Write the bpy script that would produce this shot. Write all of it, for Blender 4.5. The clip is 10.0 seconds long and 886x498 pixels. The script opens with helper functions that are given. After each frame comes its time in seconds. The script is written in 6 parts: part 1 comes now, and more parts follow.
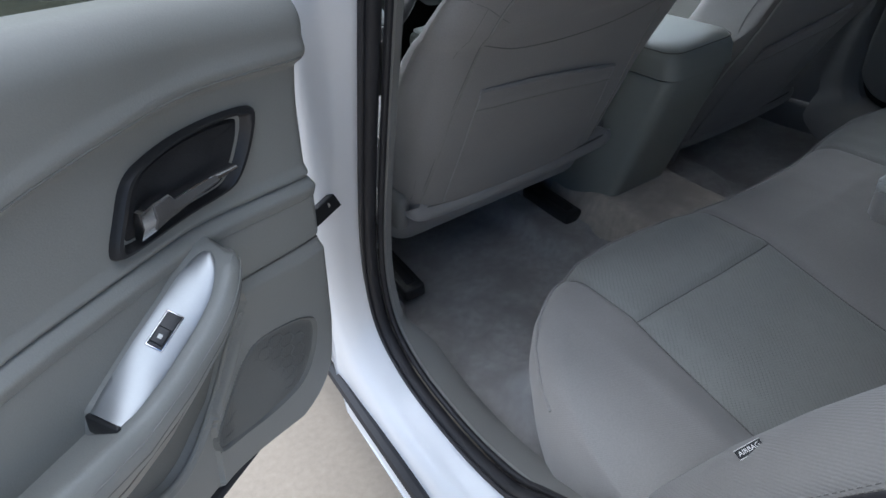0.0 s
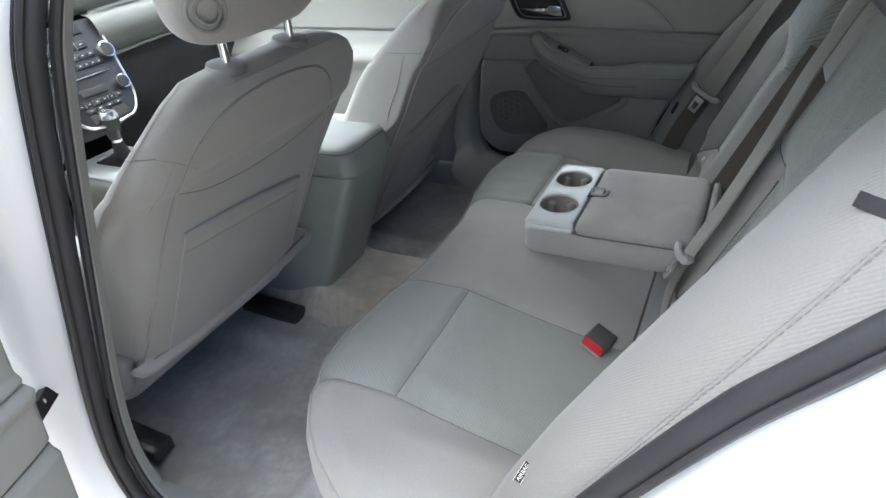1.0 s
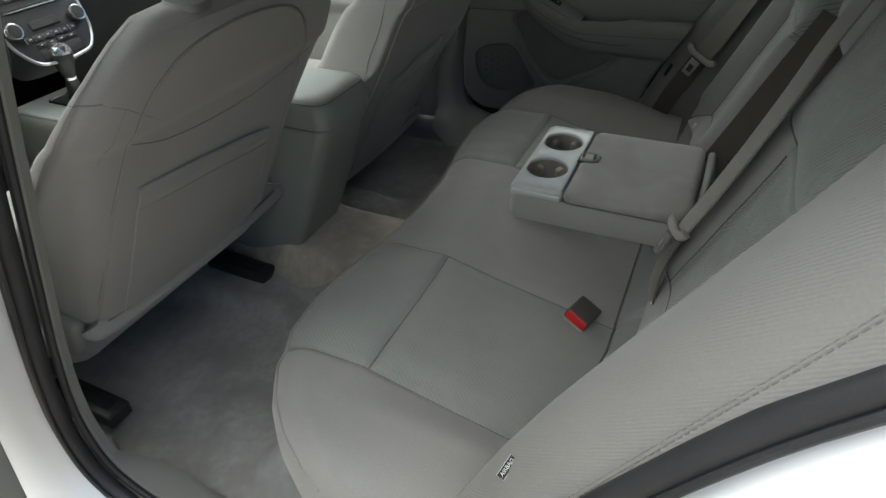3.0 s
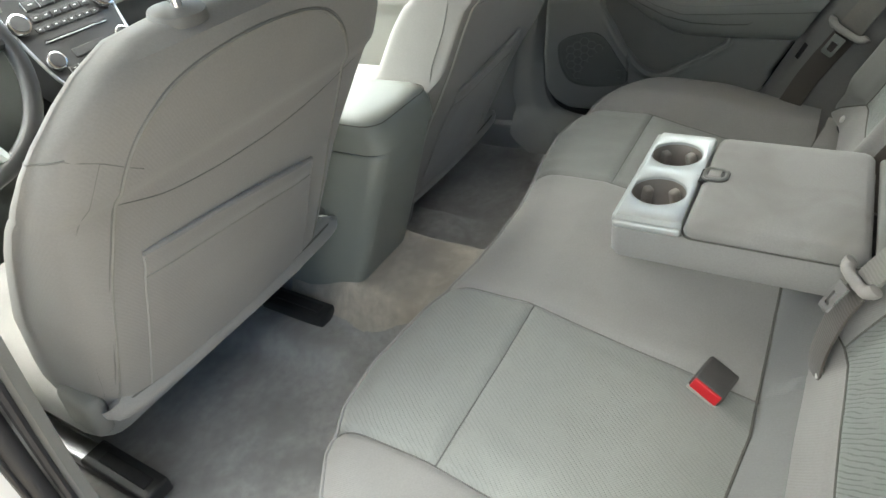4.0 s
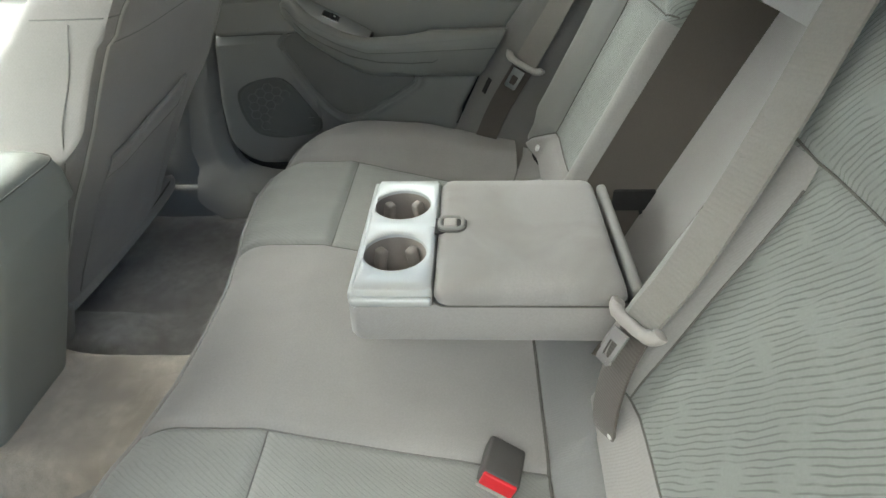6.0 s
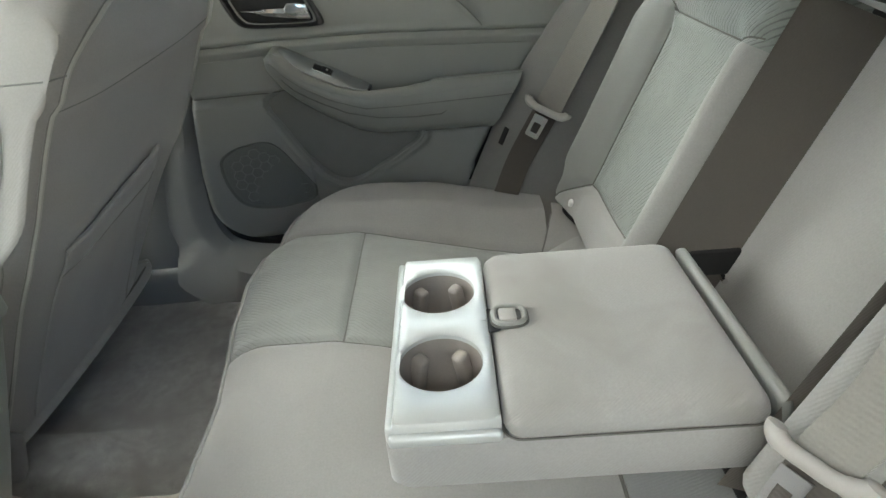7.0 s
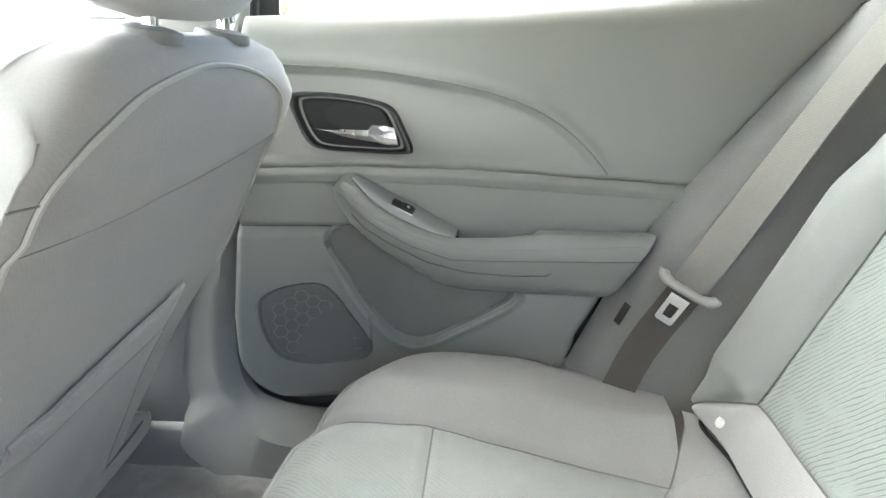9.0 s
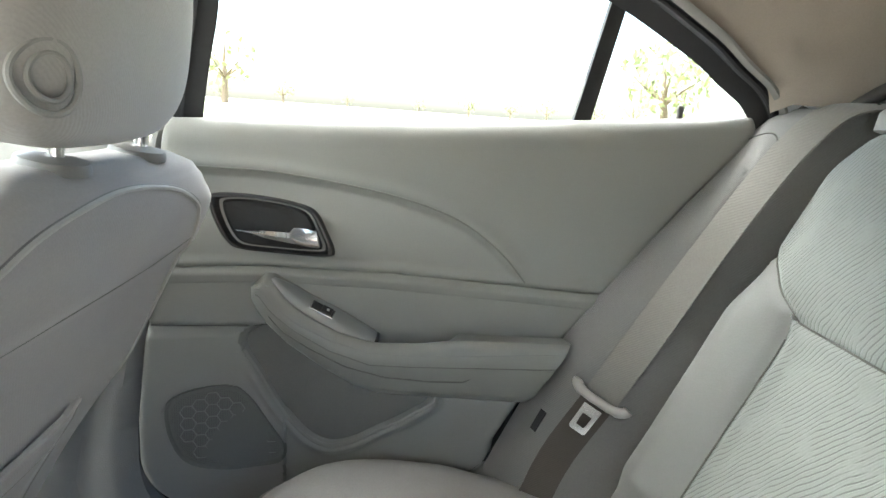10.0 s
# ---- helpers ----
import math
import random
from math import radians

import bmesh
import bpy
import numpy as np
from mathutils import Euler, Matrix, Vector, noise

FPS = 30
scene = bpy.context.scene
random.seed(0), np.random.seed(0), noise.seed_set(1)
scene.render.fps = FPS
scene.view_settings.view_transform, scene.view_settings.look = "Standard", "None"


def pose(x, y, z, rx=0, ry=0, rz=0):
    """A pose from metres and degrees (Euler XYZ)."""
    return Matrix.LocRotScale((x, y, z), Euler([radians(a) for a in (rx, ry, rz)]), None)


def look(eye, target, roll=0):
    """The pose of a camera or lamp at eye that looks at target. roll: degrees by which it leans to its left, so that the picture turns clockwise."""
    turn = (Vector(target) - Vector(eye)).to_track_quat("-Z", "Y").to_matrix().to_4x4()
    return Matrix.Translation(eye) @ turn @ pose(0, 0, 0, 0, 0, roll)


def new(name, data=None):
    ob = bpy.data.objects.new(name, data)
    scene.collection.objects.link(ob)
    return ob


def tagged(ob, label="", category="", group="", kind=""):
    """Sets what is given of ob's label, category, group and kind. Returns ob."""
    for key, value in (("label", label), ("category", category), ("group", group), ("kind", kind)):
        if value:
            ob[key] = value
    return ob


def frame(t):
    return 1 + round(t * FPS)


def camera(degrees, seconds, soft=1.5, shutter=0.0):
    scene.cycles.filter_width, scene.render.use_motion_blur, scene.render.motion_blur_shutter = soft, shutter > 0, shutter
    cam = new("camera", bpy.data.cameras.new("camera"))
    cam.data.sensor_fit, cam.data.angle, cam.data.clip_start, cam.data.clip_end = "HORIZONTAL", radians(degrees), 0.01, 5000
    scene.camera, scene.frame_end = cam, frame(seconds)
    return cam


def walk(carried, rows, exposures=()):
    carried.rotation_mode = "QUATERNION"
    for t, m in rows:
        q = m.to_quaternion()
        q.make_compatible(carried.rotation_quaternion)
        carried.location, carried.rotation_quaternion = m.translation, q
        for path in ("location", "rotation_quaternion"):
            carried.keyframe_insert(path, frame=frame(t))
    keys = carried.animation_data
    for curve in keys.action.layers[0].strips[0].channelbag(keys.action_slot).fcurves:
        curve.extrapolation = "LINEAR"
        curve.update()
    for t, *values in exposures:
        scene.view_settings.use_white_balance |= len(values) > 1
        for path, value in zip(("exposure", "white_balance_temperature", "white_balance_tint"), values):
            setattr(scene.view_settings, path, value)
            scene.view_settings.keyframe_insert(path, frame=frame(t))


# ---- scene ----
cam = camera(71.4, 10.0)
PATH = [
    (0, (-0.991, -0.343, 1.12), (-0.217, 1.081, -0.052), -6.5),
    (0.3, (-0.994, -0.326, 1.139), (0.112, 0.837, -0.055), -4.3),
    (0.5, (-0.992, -0.323, 1.153), (0.306, 0.699, 0.026), -5.2),
    (1, (-1.032, -0.338, 1.195), (0.462, 0.475, 0.142), -6.0),
    (1.5, (-1.055, -0.357, 1.218), (0.48, 0.234, 0.08), -3.3),
    (2, (-1.072, -0.358, 1.246), (0.427, 0.267, 0.079), -3.7),
    (2.2, (-1.063, -0.354, 1.227), (0.422, 0.314, 0.065), -2.8),
    (3.3, (-0.922, -0.269, 1.157), (0.498, 0.464, -0.046), -3.8),
    (3.5, (-0.876, -0.249, 1.138), (0.475, 0.598, -0.069), -8.3),
    (4, (-0.786, -0.209, 1.117), (0.533, 0.729, -0.058), -9.8),
    (4.5, (-0.741, -0.17, 1.078), (0.58, 0.587, -0.219), -7.3),
    (5, (-0.716, -0.125, 1.046), (0.631, 0.426, -0.326), -3.0),
    (5.5, (-0.666, -0.131, 1.038), (0.89, 0.142, -0.189), -0.4),
    (5.7, (-0.643, -0.138, 1.037), (0.962, 0.045, -0.142), -0.5),
    (6.8, (-0.484, -0.098, 1.001), (1.24, -0.082, -0.012), -5.7),
    (7, (-0.44, -0.071, 0.982), (1.299, -0.025, -0.005), -4.8),
    (7.5, (-0.338, -0.007, 0.96), (1.431, 0.107, 0.033), -1.7),
    (8, (-0.271, 0.006, 0.953), (1.546, 0.126, 0.126), 0.2),
    (8.5, (-0.218, 0.018, 0.952), (1.641, 0.147, 0.227), 1.0),
    (9, (-0.178, 0.024, 0.957), (1.713, 0.163, 0.321), 0.9),
    (9.5, (-0.154, 0.012, 0.978), (1.756, 0.081, 0.39), 2.8),
    (10, (-0.166, 0.009, 1.019), (1.785, -0.058, 0.581), 3.9),
]
walk(cam, [(t, look(eye, target, roll)) for t, eye, target, roll in PATH],
     exposures=[(0.0, 1.22, 5500, 9), (0.5, 2.01, 5500, 7), (1.0, 2.47, 5900, 7), (1.5, 1.82, 6150, 5), (2.0, 1.17, 6300, 4), (2.2, 1.17, 6300, 4), (3.3, 1.87, 6350, 3), (3.6, 2.32, 6350, 3), (4.0, 2.93, 6500, 2), (4.5, 3.05, 6550, 3), (5.0, 3.12, 6550, 4), (5.5, 3.14, 6550, 3), (7.0, 3.30, 6500, 2), (8.0, 3.92, 6300, 1), (9.0, 4.51, 6200, 4), (9.5, 4.48, 6200, 4), (10.0, 3.92, 6400, 6)])

# ---- light ----
from functools import lru_cache

world = bpy.data.worlds.new("sky")
scene.world = world
world.use_nodes = True
wn = world.node_tree
sky = wn.nodes.new("ShaderNodeTexSky")
sky.sky_type = "NISHITA"
sky.sun_disc = False
sky.sun_elevation, sky.sun_rotation = radians(74), radians(349)
sky.dust_density = 3.0
wn.nodes["Background"].inputs["Strength"].default_value = 0.08
wn.links.new(sky.outputs[0], wn.nodes["Background"].inputs["Color"])
sun = new("sun", bpy.data.lights.new("sun", "SUN"))
sun.data.energy, sun.data.angle, sun.data.color = 2.7, radians(120), (1.0, 0.965, 0.91)
sun.matrix_world = look((-0.4, 2, 7), (0, 0, 0))

# ---- materials ----


def material(name, base, rough=0.6, metal=0.0, vary=0.12, scale=9.0, fine=500.0, bump=0.0, bump_scale=700.0, coat=0.0, sheen=0.0, blotch=None):
    """A surface with variation at two scales and a fine relief."""
    m = bpy.data.materials.new(name)
    m.use_nodes = True
    nt = m.node_tree
    b = nt.nodes["Principled BSDF"]
    b.inputs["Roughness"].default_value, b.inputs["Metallic"].default_value = rough, metal
    b.inputs["Coat Weight"].default_value = coat
    b.inputs["Coat Roughness"].default_value = 0.06
    b.inputs["Sheen Weight"].default_value = sheen
    b.inputs["Sheen Roughness"].default_value = 0.5
    tc = nt.nodes.new("ShaderNodeTexCoord")
    n1 = nt.nodes.new("ShaderNodeTexNoise")
    n1.inputs["Scale"].default_value, n1.inputs["Detail"].default_value = scale, 5
    n2 = nt.nodes.new("ShaderNodeTexNoise")
    n2.inputs["Scale"].default_value, n2.inputs["Detail"].default_value = fine, 2
    for n in (n1, n2):
        nt.links.new(tc.outputs["Object"], n.inputs["Vector"])
    mix = nt.nodes.new("ShaderNodeMix")
    mix.data_type = "FLOAT"
    mix.inputs[0].default_value = 0.4
    nt.links.new(n1.outputs["Fac"], mix.inputs[2])
    nt.links.new(n2.outputs["Fac"], mix.inputs[3])
    ramp = nt.nodes.new("ShaderNodeValToRGB")
    lo = tuple(c * (1 - vary) for c in base)
    hi = tuple(min(1, c * (1 + vary)) for c in base)
    ramp.color_ramp.elements[0].position, ramp.color_ramp.elements[0].color = 0.3, (*lo, 1)
    ramp.color_ramp.elements[1].position, ramp.color_ramp.elements[1].color = 0.7, (*hi, 1)
    nt.links.new(mix.outputs[0], ramp.inputs["Fac"])
    colour = ramp.outputs["Color"]
    if blotch:
        n3 = nt.nodes.new("ShaderNodeTexNoise")
        n3.inputs["Scale"].default_value, n3.inputs["Detail"].default_value = blotch[1], 3
        n3.inputs["Distortion"].default_value = 0.5
        nt.links.new(tc.outputs["Object"], n3.inputs["Vector"])
        r3 = nt.nodes.new("ShaderNodeValToRGB")
        r3.color_ramp.elements[0].position, r3.color_ramp.elements[1].position = 0.42, 0.66
        nt.links.new(n3.outputs["Fac"], r3.inputs["Fac"])
        mc = nt.nodes.new("ShaderNodeMix")
        mc.data_type = "RGBA"
        nt.links.new(r3.outputs["Color"], mc.inputs[0])
        nt.links.new(colour, mc.inputs[6])
        mc.inputs[7].default_value = (*blotch[0], 1)
        colour = mc.outputs[2]
    nt.links.new(colour, b.inputs["Base Color"])
    if bump:
        n4 = nt.nodes.new("ShaderNodeTexNoise")
        n4.inputs["Scale"].default_value, n4.inputs["Detail"].default_value = bump_scale, 3
        nt.links.new(tc.outputs["Object"], n4.inputs["Vector"])
        bp = nt.nodes.new("ShaderNodeBump")
        bp.inputs["Strength"].default_value, bp.inputs["Distance"].default_value = bump, 0.001
        nt.links.new(n4.outputs["Fac"], bp.inputs["Height"])
        nt.links.new(bp.outputs["Normal"], b.inputs["Normal"])
    return m


def woven(name, base, turn=(0, 0, 0), period=0.0026, depth=0.22, ripple=0.0, ripple_period=0.011, ripple_depth=0.6, dark=0.35, axis="X", spin=(0, 35, 0), blotch=None):
    """Seat cloth: a fine twill, a soft uneven tone and, where ripple is set, the wavy broken lines of the seat inserts."""
    m = material(name, base, rough=0.92, vary=0.10, scale=6.0, fine=420.0, sheen=0.25, blotch=blotch)
    nt = m.node_tree
    b = nt.nodes["Principled BSDF"]
    tc = next(n for n in nt.nodes if n.type == "TEX_COORD")
    mp = nt.nodes.new("ShaderNodeMapping")
    mp.inputs["Rotation"].default_value = [radians(a) for a in turn]
    nt.links.new(tc.outputs["Object"], mp.inputs["Vector"])
    w = nt.nodes.new("ShaderNodeTexWave")
    w.wave_type, w.bands_direction = "BANDS", "DIAGONAL"
    w.inputs["Scale"].default_value = 0.45 / period
    w.inputs["Distortion"].default_value, w.inputs["Detail"].default_value = 2.5, 2
    nt.links.new(mp.outputs["Vector"], w.inputs["Vector"])
    bp = nt.nodes.new("ShaderNodeBump")
    bp.inputs["Strength"].default_value, bp.inputs["Distance"].default_value = depth, 0.0006
    nt.links.new(w.outputs["Fac"], bp.inputs["Height"])
    last = bp
    if ripple:
        w2 = nt.nodes.new("ShaderNodeTexWave")
        w2.wave_type, w2.bands_direction = "BANDS", axis
        w2.inputs["Scale"].default_value = 0.314 / ripple_period
        squash = nt.nodes.new("ShaderNodeMapping")
        squash.inputs["Scale"].default_value = (1.0, 0.45, 0.45)
        nt.links.new(tc.outputs["Object"], squash.inputs["Vector"])
        bend = nt.nodes.new("ShaderNodeTexNoise")
        bend.inputs["Scale"].default_value, bend.inputs["Detail"].default_value = 42.0, 1.0
        nt.links.new(squash.outputs["Vector"], bend.inputs["Vector"])
        amount = nt.nodes.new("ShaderNodeVectorMath")
        amount.operation = "SCALE"
        amount.inputs["Scale"].default_value = ripple * ripple_period
        nt.links.new(bend.outputs["Color"], amount.inputs[0])
        bent = nt.nodes.new("ShaderNodeVectorMath")
        nt.links.new(tc.outputs["Object"], bent.inputs[0])
        nt.links.new(amount.outputs[0], bent.inputs[1])
        turned = nt.nodes.new("ShaderNodeMapping")
        turned.inputs["Rotation"].default_value = [radians(a) for a in spin]
        nt.links.new(bent.outputs[0], turned.inputs["Vector"])
        nt.links.new(turned.outputs["Vector"], w2.inputs["Vector"])
        r2 = nt.nodes.new("ShaderNodeValToRGB")
        r2.color_ramp.elements[0].position, r2.color_ramp.elements[1].position = 0.02, 0.30
        nt.links.new(w2.outputs["Fac"], r2.inputs["Fac"])
        gap = nt.nodes.new("ShaderNodeTexNoise")
        gap.inputs["Scale"].default_value = 38.0
        nt.links.new(tc.outputs["Object"], gap.inputs["Vector"])
        r3 = nt.nodes.new("ShaderNodeValToRGB")
        r3.color_ramp.elements[0].position, r3.color_ramp.elements[1].position = 0.50, 0.66
        nt.links.new(gap.outputs["Fac"], r3.inputs["Fac"])
        mx = nt.nodes.new("ShaderNodeMix")
        mx.data_type = "FLOAT"
        nt.links.new(r3.outputs["Color"], mx.inputs[0])
        nt.links.new(r2.outputs["Color"], mx.inputs[2])
        mx.inputs[3].default_value = 1.0
        b2 = nt.nodes.new("ShaderNodeBump")
        b2.inputs["Strength"].default_value, b2.inputs["Distance"].default_value = ripple_depth, 0.0025
        nt.links.new(mx.outputs[0], b2.inputs["Height"])
        nt.links.new(bp.outputs["Normal"], b2.inputs["Normal"])
        last = b2
        mc = nt.nodes.new("ShaderNodeMix")
        mc.data_type = "RGBA"
        mc.blend_type = "MULTIPLY"
        rr = nt.nodes.new("ShaderNodeValToRGB")
        rr.color_ramp.elements[0].color = (1 - dark, 1 - dark, 1 - dark, 1)
        nt.links.new(mx.outputs[0], rr.inputs["Fac"])
        mc.inputs[0].default_value = 1.0
        src = b.inputs["Base Color"].links[0].from_socket
        nt.links.new(src, mc.inputs[6])
        nt.links.new(rr.outputs["Color"], mc.inputs[7])
        nt.links.new(mc.outputs[2], b.inputs["Base Color"])
    nt.links.new(last.outputs["Normal"], b.inputs["Normal"])
    return m


CLOTH = woven("seat_cloth", (0.319, 0.308, 0.292), depth=0.19)
LID_CLOTH = woven("lid_cloth", (0.322, 0.312, 0.297), depth=0.22, blotch=((0.272, 0.258, 0.240), 10.0))
INSERT = woven("seat_insert_cloth", (0.255, 0.270, 0.249), ripple=1.5, ripple_period=0.0052, dark=0.36, ripple_depth=0.35, depth=0.12)
INSERT_FLAT = woven("seat_insert_cloth_flat", (0.304, 0.309, 0.288), ripple=1.4, ripple_period=0.0050, dark=0.10, ripple_depth=0.24, spin=(0, 0, 35), depth=0.3)
# darker copy of CLOTH; shade on the rear faces is in the colour
SEAT_BACK_SHADE = woven("seat_back_cloth_shaded", (0.270, 0.257, 0.242), depth=0.09)
BOLSTER = woven("bolster_cloth", (0.198, 0.192, 0.182), turn=(20, 10, 35), period=0.0032, depth=0.40)
SKIRT = woven("skirt_cloth", (0.262, 0.262, 0.258), turn=(20, 10, 35), period=0.0030, depth=0.22)
WEB_SHADE = woven("belt_webbing_shaded", (0.085, 0.074, 0.063), turn=(0, 45, 0), period=0.003, depth=0.35)
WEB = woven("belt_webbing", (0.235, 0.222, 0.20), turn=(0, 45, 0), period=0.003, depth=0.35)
SEAT_VINYL = material("seat_vinyl", (0.249, 0.249, 0.234), rough=0.55, vary=0.06, scale=5, bump=0.25, bump_scale=500)
TRIM = material("trim_plastic", (0.272, 0.273, 0.252), rough=0.50, vary=0.05, scale=5, bump=0.22, bump_scale=650)
TRIM_LOW = material("trim_plastic_low", (0.245, 0.243, 0.230), rough=0.55, vary=0.05, scale=5, bump=0.3, bump_scale=520)
CONSOLE = material("console_vinyl", (0.265, 0.278, 0.250), rough=0.40, vary=0.05, scale=6, bump=0.25, bump_scale=560)
CARPET = material("carpet", (0.335, 0.325, 0.310), rough=1.0, vary=0.22, scale=60, fine=700, bump=1.0, bump_scale=900, sheen=0.3, blotch=((0.255, 0.243, 0.230), 11.0))
CARPET_TAN = material("carpet_tan", (0.45, 0.405, 0.34), rough=1.0, vary=0.25, scale=50, fine=700, bump=1.0, bump_scale=900, sheen=0.3, blotch=((0.36, 0.32, 0.27), 12.0))
RUBBER = material("rubber", (0.020, 0.020, 0.023), rough=0.6, vary=0.25, scale=20, bump=0.15, bump_scale=400)
BLACK = material("black_plastic", (0.022, 0.022, 0.023), rough=0.38, vary=0.2, scale=25, bump=0.1, bump_scale=700)
BLACK_MATT = material("black_matt", (0.016, 0.016, 0.017), rough=0.75, vary=0.3, scale=40, bump=0.2, bump_scale=500)
DASH = material("dash_plastic", (0.075, 0.08, 0.075), rough=0.5, vary=0.12, scale=15, bump=0.3, bump_scale=600)
DASH_LIGHT = material("dash_trim", (0.13, 0.135, 0.12), rough=0.5, vary=0.06, scale=8, bump=0.2, bump_scale=600)
DARK_GREY = material("dark_grey_plastic", (0.095, 0.09, 0.085), rough=0.5, vary=0.12, scale=30, bump=0.2, bump_scale=600)
WHITE = material("white_paint", (0.80, 0.81, 0.82), rough=0.30, vary=0.015, scale=2, coat=0.6)
SILVER = material("silver_paint", (0.40, 0.412, 0.415), rough=0.38, metal=0.75, vary=0.03, scale=8)
SILVER_DULL = material("silver_dull", (0.56, 0.58, 0.57), rough=0.42, metal=0.45, vary=0.03, scale=8)
CHROME = material("chrome", (0.85, 0.85, 0.86), rough=0.12, metal=1.0, vary=0.03, scale=30)
ZINC = material("zinc_plate", (0.30, 0.315, 0.31), rough=0.22, metal=0.9, vary=0.25, scale=60)
STEEL = material("steel", (0.55, 0.55, 0.56), rough=0.3, metal=1.0, vary=0.12, scale=40)
RED = material("red_plastic", (0.62, 0.02, 0.03), rough=0.35, vary=0.06, scale=30)
BELT_PLASTIC = material("belt_plastic", (0.36, 0.34, 0.315), rough=0.4, vary=0.04, scale=20)
CUP = material("cup_plastic", (0.27, 0.24, 0.215), rough=0.5, vary=0.08, scale=20, bump=0.15)
RECESS_SHADE = woven("recess_cloth_shaded", (0.115, 0.10, 0.085))
HEADLINER = material("headliner", (0.35, 0.305, 0.26), rough=0.95, vary=0.08, scale=10, fine=500, bump=0.5, bump_scale=700)
STITCH = material("stitch", (0.135, 0.13, 0.118), rough=0.9, vary=0.2, scale=80)
PIPING = material("piping", (0.27, 0.262, 0.24), rough=0.8, vary=0.1, scale=60)
PIPING_PALE = material("piping_pale", (0.40, 0.385, 0.355), rough=0.75, vary=0.08, scale=60)
LABEL_WHITE = material("label_white", (0.75, 0.75, 0.72), rough=0.6, vary=0.04)
LEAVES = material("leaves", (0.20, 0.225, 0.12), rough=0.7, vary=0.4, scale=1.5, fine=6)
BARK = material("bark", (0.12, 0.09, 0.065), rough=0.9, vary=0.3, scale=6)
COLLAR = material("collar_plastic", (0.17, 0.165, 0.155), rough=0.45, vary=0.08, scale=25, bump=0.15, bump_scale=600)
GRILLE = material("speaker_plastic", (0.165, 0.167, 0.155), rough=0.6, vary=0.08, scale=12, bump=0.3, bump_scale=500)
ARM_VINYL = material("armrest_vinyl", (0.262, 0.264, 0.244), rough=0.36, vary=0.05, scale=6, bump=0.18, bump_scale=650)
DOOR_SHADE = material("door_shade", (0.188, 0.186, 0.170), rough=0.75, vary=0.10, scale=12, bump=0.3, bump_scale=500)
GLASS = bpy.data.materials.new("glass")
GLASS.use_nodes = True
gb = GLASS.node_tree.nodes["Principled BSDF"]
gb.inputs["Transmission Weight"].default_value, gb.inputs["Roughness"].default_value, gb.inputs["IOR"].default_value = 1.0, 0.0, 1.05
gb.inputs["Base Color"].default_value = (0.93, 0.96, 0.94, 1)



def tinted(name, tint):
    """Window glass that dims what is seen through it, with a faint mirror on it."""
    m = bpy.data.materials.new(name)
    m.use_nodes = True
    nt = m.node_tree
    nt.nodes.remove(nt.nodes["Principled BSDF"])
    clear, gloss, mix = nt.nodes.new("ShaderNodeBsdfTransparent"), nt.nodes.new("ShaderNodeBsdfGlossy"), nt.nodes.new("ShaderNodeMixShader")
    clear.inputs["Color"].default_value, gloss.inputs["Roughness"].default_value, mix.inputs[0].default_value = (*tint, 1), 0.02, 0.05
    nt.links.new(clear.outputs[0], mix.inputs[1])
    nt.links.new(gloss.outputs[0], mix.inputs[2])
    nt.links.new(mix.outputs[0], nt.nodes["Material Output"].inputs["Surface"])
    return m


TINTED = tinted("tinted_glass", (0.30, 0.33, 0.31))

# ---- geometry helpers ----
ORIGIN = {}


def V(*a):
    return Vector(a)


def thing(name, at, label, category, group="", kind=""):
    e = new(name)
    e.empty_display_size = 0.05
    e.location = at
    ORIGIN[e] = Vector(at)
    return tagged(e, label, category, group, kind)


def part(name, vf, mat, parent=None, label="", sharp=40, flip=True):
    """Links one mesh, given in world coordinates, under its thing."""
    verts, faces = vf
    o = ORIGIN[parent] if parent else Vector((0, 0, 0))
    me = bpy.data.meshes.new(name)
    me.from_pydata([tuple(Vector(v) - o) for v in verts], [], faces)
    me.update()
    if flip and len(verts) < 9000:
        bm = bmesh.new()
        bm.from_mesh(me)
        bmesh.ops.remove_doubles(bm, verts=bm.verts, dist=1e-6)
        bmesh.ops.recalc_face_normals(bm, faces=bm.faces)
        bm.to_mesh(me)
        bm.free()
    me.polygons.foreach_set("use_smooth", [True] * len(me.polygons))
    me.set_sharp_from_angle(angle=radians(sharp))
    me.materials.append(mat)
    ob = new(name, me)
    if parent:
        ob.parent = parent
        ORIGIN[ob] = o
    if label:
        ob["label"] = label
    return ob


def solo(name, vf, mat, label, category, at=(0, 0, 0), group="", kind="", sharp=40):
    """A thing made of one mesh, with its origin at its base."""
    verts, faces = vf
    o = Vector(at)
    ob = part(name, ([Vector(v) - o for v in verts], faces), mat, None, sharp=sharp)
    ob.location = o
    ORIGIN[ob] = o
    return tagged(ob, label, category, group, kind)


def join(*parts_):
    verts, faces = [], []
    for v, f in parts_:
        k = len(verts)
        verts += list(v)
        faces += [tuple(i + k for i in g) for g in f]
    return verts, faces


def grid(fn, nu, nv):
    verts = [fn(i / nu, j / nv) for i in range(nu + 1) for j in range(nv + 1)]
    faces = [(i * (nv + 1) + j, (i + 1) * (nv + 1) + j, (i + 1) * (nv + 1) + j + 1, i * (nv + 1) + j + 1) for i in range(nu) for j in range(nv)]
    return verts, faces


